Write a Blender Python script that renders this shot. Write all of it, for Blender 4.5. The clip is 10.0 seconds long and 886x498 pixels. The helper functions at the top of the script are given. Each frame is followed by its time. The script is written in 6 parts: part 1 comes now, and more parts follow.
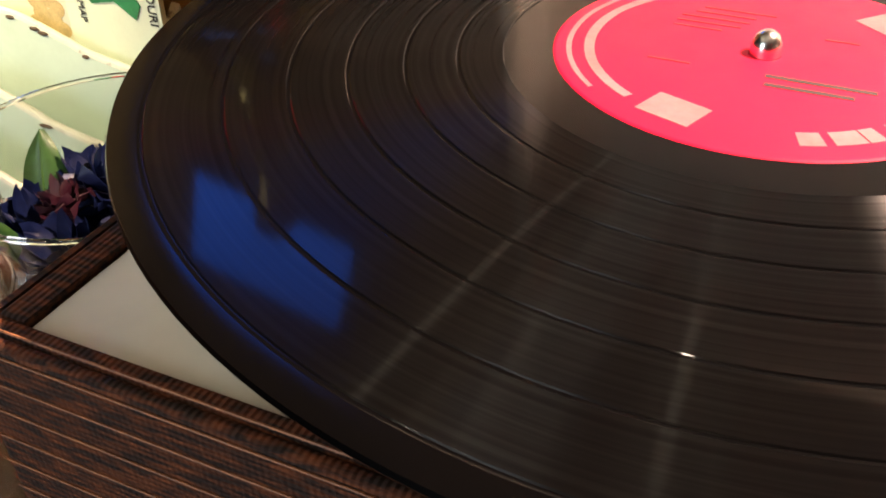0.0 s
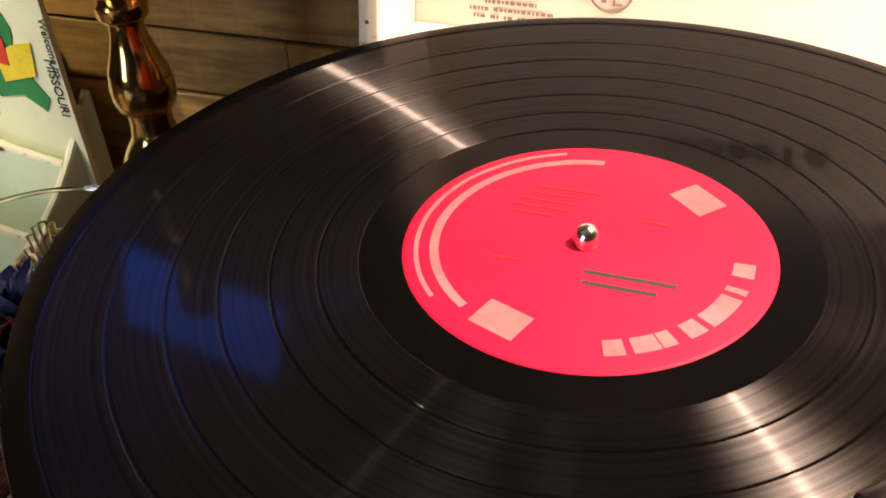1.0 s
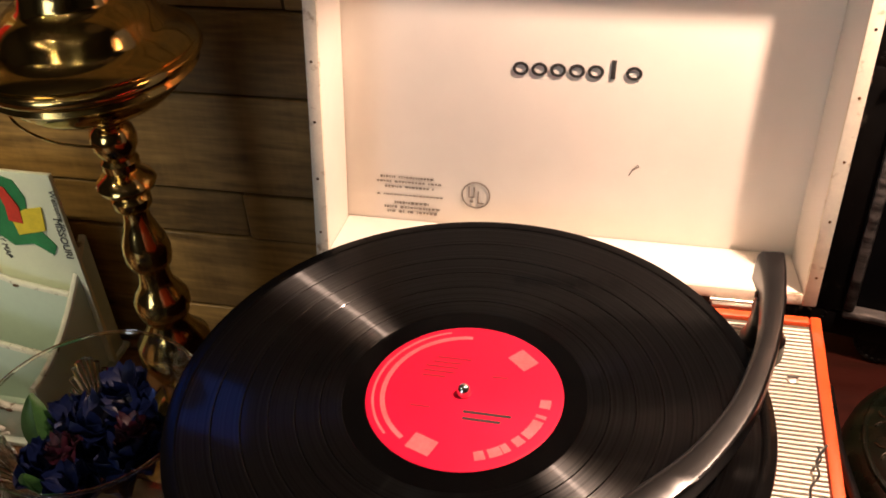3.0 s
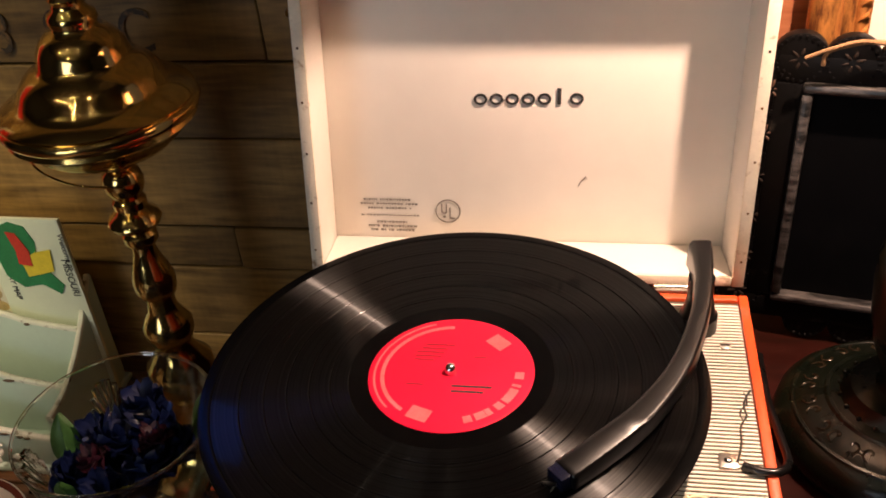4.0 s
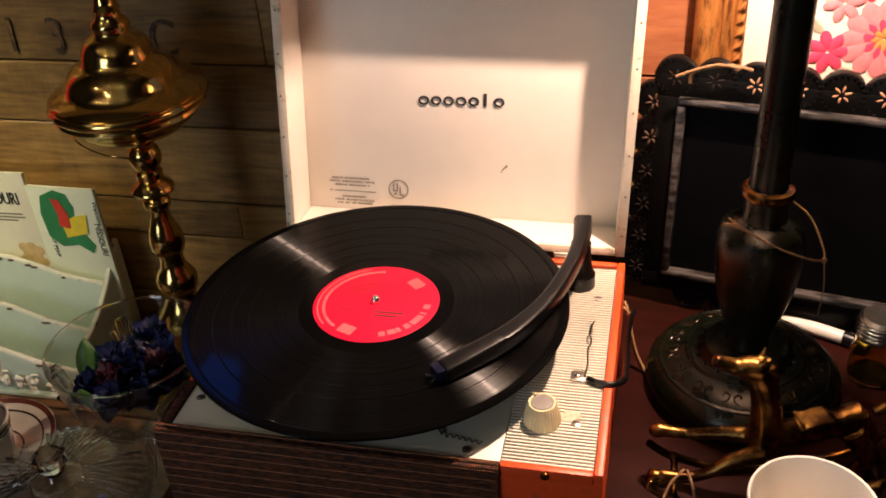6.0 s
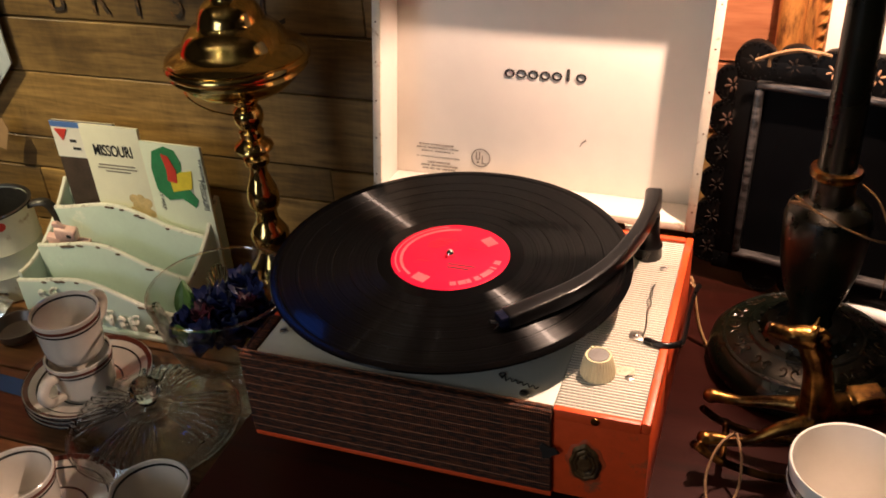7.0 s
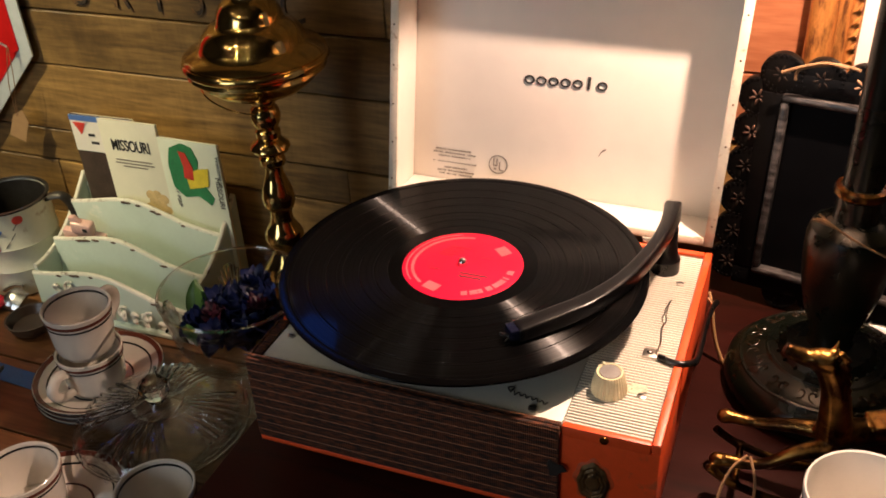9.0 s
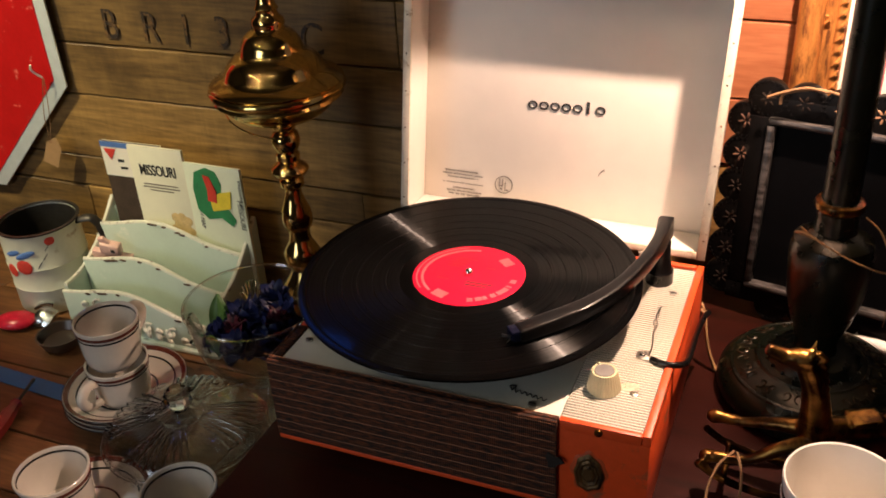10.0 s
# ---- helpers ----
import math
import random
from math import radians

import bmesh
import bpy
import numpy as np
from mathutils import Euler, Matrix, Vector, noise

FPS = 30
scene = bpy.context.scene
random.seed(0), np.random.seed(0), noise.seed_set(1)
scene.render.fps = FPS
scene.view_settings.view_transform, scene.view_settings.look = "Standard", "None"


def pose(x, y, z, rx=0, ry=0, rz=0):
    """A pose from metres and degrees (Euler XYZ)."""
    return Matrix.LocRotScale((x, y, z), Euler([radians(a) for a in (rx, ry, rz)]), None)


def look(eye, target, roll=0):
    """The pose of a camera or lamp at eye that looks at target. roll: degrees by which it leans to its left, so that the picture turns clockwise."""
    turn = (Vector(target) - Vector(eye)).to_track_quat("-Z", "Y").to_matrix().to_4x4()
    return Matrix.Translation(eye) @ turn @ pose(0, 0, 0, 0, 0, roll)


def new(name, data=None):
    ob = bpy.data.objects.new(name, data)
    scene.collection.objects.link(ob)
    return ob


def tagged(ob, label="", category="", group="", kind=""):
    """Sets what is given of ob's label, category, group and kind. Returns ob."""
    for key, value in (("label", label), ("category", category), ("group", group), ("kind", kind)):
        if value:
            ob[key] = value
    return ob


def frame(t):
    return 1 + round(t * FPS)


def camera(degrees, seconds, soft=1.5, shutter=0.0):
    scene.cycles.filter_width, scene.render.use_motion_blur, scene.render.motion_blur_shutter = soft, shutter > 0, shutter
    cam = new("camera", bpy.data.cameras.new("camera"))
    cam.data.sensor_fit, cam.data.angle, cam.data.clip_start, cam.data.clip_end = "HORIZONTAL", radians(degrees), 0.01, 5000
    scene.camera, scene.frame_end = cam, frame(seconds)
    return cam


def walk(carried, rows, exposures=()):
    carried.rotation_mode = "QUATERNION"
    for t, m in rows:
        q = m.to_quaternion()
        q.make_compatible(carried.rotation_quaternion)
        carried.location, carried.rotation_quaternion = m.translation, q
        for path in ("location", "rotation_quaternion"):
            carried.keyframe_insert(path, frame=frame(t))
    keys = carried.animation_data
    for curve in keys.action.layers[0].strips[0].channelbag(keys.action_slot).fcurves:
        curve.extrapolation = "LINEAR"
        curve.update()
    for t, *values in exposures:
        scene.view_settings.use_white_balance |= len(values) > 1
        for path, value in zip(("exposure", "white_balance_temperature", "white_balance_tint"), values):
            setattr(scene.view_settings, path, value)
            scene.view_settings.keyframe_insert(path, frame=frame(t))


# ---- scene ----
# ---- camera ----
cam = camera(50.7, 10.0, soft=1.8)
PATH = [
    (0.0, 0.0186, -0.2189, 0.9940, 54.05, 0.82, 24.80),
    (0.5, 0.0219, -0.2136, 1.0126, 53.77, 2.23, 21.58),
    (1.0, 0.0387, -0.2012, 1.0532, 52.90, 2.82, 19.66),
    (1.5, 0.0598, -0.1981, 1.0981, 51.94, 3.23, 18.57),
    (2.0, 0.0792, -0.2147, 1.1425, 51.21, 3.22, 19.71),
    (2.5, 0.0800, -0.2601, 1.1886, 50.21, 3.58, 16.05),
    (3.0, 0.0808, -0.3238, 1.2405, 53.23, 3.00, 12.77),
    (3.2, 0.0832, -0.3431, 1.2495, 54.39, 3.46, 12.54),
    (4.5, 0.0916, -0.4507, 1.2978, 55.34, 3.78, 6.52),
    (5.0, 0.1103, -0.4912, 1.3138, 55.51, 2.17, 5.33),
    (5.2, 0.1352, -0.5045, 1.3114, 56.41, 3.44, 6.01),
    (6.3, 0.2201, -0.5862, 1.3346, 57.18, 3.01, 15.02),
    (6.5, 0.2278, -0.6017, 1.3310, 57.44, 3.24, 16.46),
    (7.0, 0.2344, -0.6142, 1.3243, 57.55, 3.44, 19.20),
    (7.5, 0.2363, -0.5995, 1.3169, 57.06, 3.56, 20.08),
    (8.0, 0.2336, -0.5882, 1.3153, 56.53, 4.07, 21.16),
    (8.5, 0.2309, -0.5861, 1.3115, 56.79, 3.47, 21.47),
    (9.0, 0.2366, -0.5972, 1.3230, 57.61, 2.77, 21.23),
    (9.5, 0.2534, -0.6311, 1.3273, 58.29, 2.97, 22.11),
    (10.0, 0.2650, -0.6506, 1.3331, 59.94, 3.12, 22.10),
]
walk(cam, [(t, pose(x, y, z, rx, ry, rz)) for t, x, y, z, rx, ry, rz in PATH],
     exposures=[(0.0, 1.4), (0.6, 1.15), (1.2, 0.7), (2.0, 0.25), (3.0, 0.0), (4.5, -0.18), (6.5, -0.1), (7.5, 0.0), (10.0, 0.0)])

# ---- light ----
world = bpy.data.worlds.new("world")
world.use_nodes = True
scene.world = world
world.node_tree.nodes["Background"].inputs[0].default_value = (0.35, 0.45, 0.6, 1)
world.node_tree.nodes["Background"].inputs[1].default_value = 0.012


def spot(name, eye, target, watts, colour, degrees, blend, radius):
    data = bpy.data.lights.new(name, "SPOT")
    data.energy, data.color, data.spot_size, data.spot_blend, data.shadow_soft_size = watts, colour, radians(degrees), blend, radius
    ob = new(name, data)
    ob.matrix_world = look(eye, target)
    return ob


def area(name, eye, target, watts, colour, sx, sy):
    data = bpy.data.lights.new(name, "AREA")
    data.shape, data.size, data.size_y, data.energy, data.color = "RECTANGLE", sx, sy, watts, colour
    ob = new(name, data)
    ob.matrix_world = look(eye, target)
    return ob


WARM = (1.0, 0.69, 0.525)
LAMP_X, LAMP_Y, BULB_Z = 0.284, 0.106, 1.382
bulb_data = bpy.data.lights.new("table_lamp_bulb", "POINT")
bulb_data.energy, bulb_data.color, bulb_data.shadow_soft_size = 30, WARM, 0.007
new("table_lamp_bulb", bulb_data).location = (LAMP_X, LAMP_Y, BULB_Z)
spot("track_spot_left", (-1.20, -0.60, 2.3), (-0.80, 0.30, 1.00), 148, (1.0, 0.85, 0.50), 29, 0.9, 0.03)
# added cool fill from the front, no window there; lifts the lid's shaded inside
area("cool_front_fill", (-1.0, -2.50, 1.45), (0.0, 0.2, 0.98), 16, (0.80, 0.89, 1.0), 1.0, 1.2)

# ---- materials ----


def principled(name):
    m = bpy.data.materials.new(name)
    m.use_nodes = True
    nt = m.node_tree
    return m, nt, nt.nodes["Principled BSDF"]


def surface(name, colour, rough=0.5, metal=0.0, vary=0.12, scale=40.0, bump=0.1, stretch=(1, 1, 1), dark=None, dark_amount=0.0,
            dark_scale=9.0, coat=0.0, rand=0.0, fine=6.0, spec=0.5):
    """A painted, glazed or metal surface: two scales of colour variation, stains of a second colour and fine relief."""
    m, nt, p = principled(name)
    N, L = nt.nodes, nt.links
    tc, mp = N.new("ShaderNodeTexCoord"), N.new("ShaderNodeMapping")
    mp.inputs["Scale"].default_value = stretch
    L.new(tc.outputs["Object"], mp.inputs["Vector"])
    n1, n2 = N.new("ShaderNodeTexNoise"), N.new("ShaderNodeTexNoise")
    n1.inputs["Scale"].default_value, n1.inputs["Detail"].default_value = scale, 6
    n2.inputs["Scale"].default_value, n2.inputs["Detail"].default_value = scale * fine, 4
    vec = mp.outputs["Vector"]
    if rand:
        info, add = N.new("ShaderNodeObjectInfo"), N.new("ShaderNodeVectorMath")
        add.operation = "MULTIPLY_ADD"
        add.inputs[0].default_value = (7.3, 5.1, 3.7)
        L.new(info.outputs["Random"], add.inputs[1])
        L.new(mp.outputs["Vector"], add.inputs[2])
        vec = add.outputs[0]
    L.new(vec, n1.inputs["Vector"])
    L.new(vec, n2.inputs["Vector"])
    ramp = N.new("ShaderNodeValToRGB")
    lo = [c * (1 - vary) for c in colour]
    hi = [min(1, c * (1 + vary)) for c in colour]
    ramp.color_ramp.elements[0].color, ramp.color_ramp.elements[1].color = (*lo, 1), (*hi, 1)
    ramp.color_ramp.elements[0].position, ramp.color_ramp.elements[1].position = 0.3, 0.7
    mixf = N.new("ShaderNodeMath")
    mixf.operation = "MULTIPLY_ADD"
    mixf.inputs[1].default_value = 0.35
    half = N.new("ShaderNodeMath")
    half.operation = "MULTIPLY"
    half.inputs[1].default_value = 0.65
    L.new(n1.outputs["Fac"], half.inputs[0])
    L.new(n2.outputs["Fac"], mixf.inputs[0])
    L.new(half.outputs[0], mixf.inputs[2])
    L.new(mixf.outputs[0], ramp.inputs["Fac"])
    out = ramp.outputs["Color"]
    if dark:
        n3, r3, mx = N.new("ShaderNodeTexNoise"), N.new("ShaderNodeValToRGB"), N.new("ShaderNodeMix")
        n3.inputs["Scale"].default_value, n3.inputs["Detail"].default_value, n3.inputs["Roughness"].default_value = dark_scale, 8, 0.65
        L.new(vec, n3.inputs["Vector"])
        r3.color_ramp.elements[0].position, r3.color_ramp.elements[1].position = 0.62 - 0.25 * dark_amount, 0.70 - 0.15 * dark_amount
        L.new(n3.outputs["Fac"], r3.inputs["Fac"])
        mx.data_type = "RGBA"
        L.new(r3.outputs["Color"], mx.inputs["Factor"])
        L.new(out, mx.inputs["A"])
        mx.inputs["B"].default_value = (*dark, 1)
        out = mx.outputs["Result"]
    if rand:
        hsv, mr = N.new("ShaderNodeHueSaturation"), N.new("ShaderNodeMapRange")
        mr.inputs["To Min"].default_value, mr.inputs["To Max"].default_value = 1 - rand, 1 + rand
        L.new(info.outputs["Random"], mr.inputs["Value"])
        L.new(mr.outputs[0], hsv.inputs["Value"])
        L.new(out, hsv.inputs["Color"])
        out = hsv.outputs["Color"]
    L.new(out, p.inputs["Base Color"])
    rr = N.new("ShaderNodeMapRange")
    rr.inputs["To Min"].default_value, rr.inputs["To Max"].default_value = max(0.02, rough * 0.75), min(1, rough * 1.3)
    L.new(n1.outputs["Fac"], rr.inputs["Value"])
    L.new(rr.outputs[0], p.inputs["Roughness"])
    p.inputs["Metallic"].default_value = metal
    p.inputs["Coat Weight"].default_value = coat
    p.inputs["Specular IOR Level"].default_value = spec
    if bump:
        b = N.new("ShaderNodeBump")
        b.inputs["Strength"].default_value, b.inputs["Distance"].default_value = bump, 0.0008
        L.new(mixf.outputs[0], b.inputs["Height"])
        L.new(b.outputs[0], p.inputs["Normal"])
    return m


def glass(name, colour=(1, 1, 1), rough=0.0):
    m, nt, p = principled(name)
    p.inputs["Base Color"].default_value = (*colour, 1)
    p.inputs["Transmission Weight"].default_value = 1
    p.inputs["Roughness"].default_value, p.inputs["IOR"].default_value = rough, 1.5
    return m


def wood(name, lo, hi, rough, grain=1.0, rand=0.25, knots=0.5, sawn=False):
    """Boards along x: stretched grain, knots and smears, each board shifted and toned by its own random number."""
    m, nt, p = principled(name)
    N, L = nt.nodes, nt.links
    tc, mp, info, add = N.new("ShaderNodeTexCoord"), N.new("ShaderNodeMapping"), N.new("ShaderNodeObjectInfo"), N.new("ShaderNodeVectorMath")
    add.operation = "MULTIPLY_ADD"
    add.inputs[0].default_value = (13.0, 7.0, 5.0)
    L.new(info.outputs["Random"], add.inputs[1])
    L.new(tc.outputs["Object"], add.inputs[2])
    mp.inputs["Scale"].default_value = (1.0, 9.0, 9.0)
    L.new(add.outputs[0], mp.inputs["Vector"])
    g1, g2, blot = N.new("ShaderNodeTexNoise"), N.new("ShaderNodeTexNoise"), N.new("ShaderNodeTexNoise")
    g1.inputs["Scale"].default_value, g1.inputs["Detail"].default_value, g1.inputs["Distortion"].default_value = 5 * grain, 8, 1.2
    g2.inputs["Scale"].default_value, g2.inputs["Detail"].default_value = 34 * grain, 6
    blot.inputs["Scale"].default_value, blot.inputs["Detail"].default_value, blot.inputs["Roughness"].default_value = 7, 6, 0.6
    L.new(mp.outputs[0], g1.inputs["Vector"])
    L.new(mp.outputs[0], g2.inputs["Vector"])
    L.new(add.outputs[0], blot.inputs["Vector"])
    s = N.new("ShaderNodeMath")
    s.operation = "MULTIPLY_ADD"
    s.inputs[1].default_value = 0.4
    h = N.new("ShaderNodeMath")
    h.operation = "MULTIPLY"
    h.inputs[1].default_value = 0.6
    L.new(g1.outputs["Fac"], h.inputs[0])
    L.new(g2.outputs["Fac"], s.inputs[0])
    L.new(h.outputs[0], s.inputs[2])
    if sawn:  # saw marks across the board
        mp2, saw, s2 = N.new("ShaderNodeMapping"), N.new("ShaderNodeTexNoise"), N.new("ShaderNodeMath")
        mp2.inputs["Scale"].default_value = (9.0, 0.7, 0.7)
        saw.inputs["Scale"].default_value, saw.inputs["Detail"].default_value = 26, 4
        L.new(add.outputs[0], mp2.inputs["Vector"])
        L.new(mp2.outputs[0], saw.inputs["Vector"])
        s2.operation = "MULTIPLY_ADD"
        s2.inputs[1].default_value, s2.inputs[2].default_value = 0.10, -0.05
        L.new(saw.outputs["Fac"], s2.inputs[0])
        s3 = N.new("ShaderNodeMath")
        L.new(s.outputs[0], s3.inputs[0])
        L.new(s2.outputs[0], s3.inputs[1])
        s = s3
    ramp = N.new("ShaderNodeValToRGB")
    ramp.color_ramp.elements[0].color, ramp.color_ramp.elements[1].color = (*lo, 1), (*hi, 1)
    ramp.color_ramp.elements[0].position, ramp.color_ramp.elements[1].position = 0.32, 0.68
    L.new(s.outputs[0], ramp.inputs["Fac"])
    r2, mx = N.new("ShaderNodeValToRGB"), N.new("ShaderNodeMix")
    r2.color_ramp.elements[0].position, r2.color_ramp.elements[1].position = 0.5, 0.75
    r2.color_ramp.elements[1].color = (knots, knots, knots, 1)
    L.new(blot.outputs["Fac"], r2.inputs["Fac"])
    mx.data_type = "RGBA"
    L.new(r2.outputs["Color"], mx.inputs["Factor"])
    L.new(ramp.outputs["Color"], mx.inputs["A"])
    mx.inputs["B"].default_value = (lo[0] * 0.35, lo[1] * 0.3, lo[2] * 0.3, 1)
    hsv, mr = N.new("ShaderNodeHueSaturation"), N.new("ShaderNodeMapRange")
    mr.inputs["To Min"].default_value, mr.inputs["To Max"].default_value = 1 - rand, 1 + rand
    L.new(info.outputs["Random"], mr.inputs["Value"])
    L.new(mr.outputs[0], hsv.inputs["Value"])
    L.new(mx.outputs["Result"], hsv.inputs["Color"])
    L.new(hsv.outputs["Color"], p.inputs["Base Color"])
    rr = N.new("ShaderNodeMapRange")
    rr.inputs["To Min"].default_value, rr.inputs["To Max"].default_value = rough * 0.8, min(1, rough * 1.3)
    L.new(g1.outputs["Fac"], rr.inputs["Value"])
    L.new(rr.outputs[0], p.inputs["Roughness"])
    b = N.new("ShaderNodeBump")
    b.inputs["Strength"].default_value, b.inputs["Distance"].default_value = 0.35, 0.0015
    L.new(s.outputs[0], b.inputs["Height"])
    L.new(b.outputs[0], p.inputs["Normal"])
    return m


def vinyl_material():
    """Black pressed vinyl: a dull gloss, and the groove walls' gloss drawn out across the rings."""
    m, nt, p = principled("vinyl")
    N, L = nt.nodes, nt.links
    p.inputs["Base Color"].default_value = (0.0016, 0.0015, 0.0016, 1)
    p.inputs["Roughness"].default_value = 0.07
    p.inputs["Specular IOR Level"].default_value = 0.05
    t = N.new("ShaderNodeTangent")
    t.direction_type, t.axis = "RADIAL", "Z"
    tc, ln, ring, amount = N.new("ShaderNodeTexCoord"), N.new("ShaderNodeVectorMath"), N.new("ShaderNodeTexNoise"), N.new("ShaderNodeMapRange")
    ln.operation = "LENGTH"
    L.new(tc.outputs["Object"], ln.inputs[0])
    ring.noise_dimensions = "1D"
    ring.inputs["Scale"].default_value, ring.inputs["Detail"].default_value = 700, 3
    L.new(ln.outputs["Value"], ring.inputs["W"])
    amount.inputs["To Min"].default_value, amount.inputs["To Max"].default_value = 0.004, 0.070
    L.new(ring.outputs["Fac"], amount.inputs["Value"])
    out = p.outputs[0]
    for rough, aniso, share in ((0.37, 0.93, 0.13), (0.42, 0.70, 0.36)):  # the fine grooves, and the wider gloss of their walls
        gl, add, tint = N.new("ShaderNodeBsdfAnisotropic"), N.new("ShaderNodeAddShader"), N.new("ShaderNodeMath")
        gl.distribution = "BECKMANN"
        gl.inputs["Roughness"].default_value, gl.inputs["Anisotropy"].default_value = rough, aniso
        tint.operation, tint.inputs[1].default_value = "MULTIPLY", share
        L.new(amount.outputs[0], tint.inputs[0])
        L.new(tint.outputs[0], gl.inputs["Color"])
        L.new(t.outputs[0], gl.inputs["Tangent"])
        L.new(out, add.inputs[0])
        L.new(gl.outputs[0], add.inputs[1])
        out = add.outputs[0]
    L.new(out, N["Material Output"].inputs["Surface"])
    return m


def cloth_material():
    """Dark brown woven speaker cloth with a gold thread every eight millimetres."""
    m, nt, p = principled("grille_cloth")
    N, L = nt.nodes, nt.links
    tc, sep = N.new("ShaderNodeTexCoord"), N.new("ShaderNodeSeparateXYZ")
    L.new(tc.outputs["Object"], sep.inputs[0])
    w, wx = N.new("ShaderNodeMath"), N.new("ShaderNodeMath")
    for node, out, step in ((w, "Z", 0.0016), (wx, "X", 0.0016)):
        node.operation = "PINGPONG"
        node.inputs[1].default_value = step / 2
        L.new(sep.outputs[out], node.inputs[0])
    nz = N.new("ShaderNodeTexNoise")
    nz.inputs["Scale"].default_value, nz.inputs["Detail"].default_value = 420, 3
    mp = N.new("ShaderNodeMapping")
    mp.inputs["Scale"].default_value = (0.35, 1, 2.2)
    L.new(tc.outputs["Object"], mp.inputs[0])
    L.new(mp.outputs[0], nz.inputs["Vector"])
    ramp = N.new("ShaderNodeValToRGB")
    ramp.color_ramp.elements[0].color, ramp.color_ramp.elements[1].color = (0.014, 0.0048, 0.0019, 1), (0.24, 0.060, 0.012, 1)
    ramp.color_ramp.elements[0].position, ramp.color_ramp.elements[1].position = 0.40, 0.85
    L.new(nz.outputs["Fac"], ramp.inputs["Fac"])
    L.new(ramp.outputs["Color"], p.inputs["Base Color"])
    p.inputs["Roughness"].default_value = 0.8
    ad, b = N.new("ShaderNodeMath"), N.new("ShaderNodeBump")
    L.new(w.outputs[0], ad.inputs[0])
    L.new(wx.outputs[0], ad.inputs[1])
    b.inputs["Strength"].default_value, b.inputs["Distance"].default_value = 0.8, 0.6
    L.new(ad.outputs[0], b.inputs["Height"])
    L.new(b.outputs[0], p.inputs["Normal"])
    return m


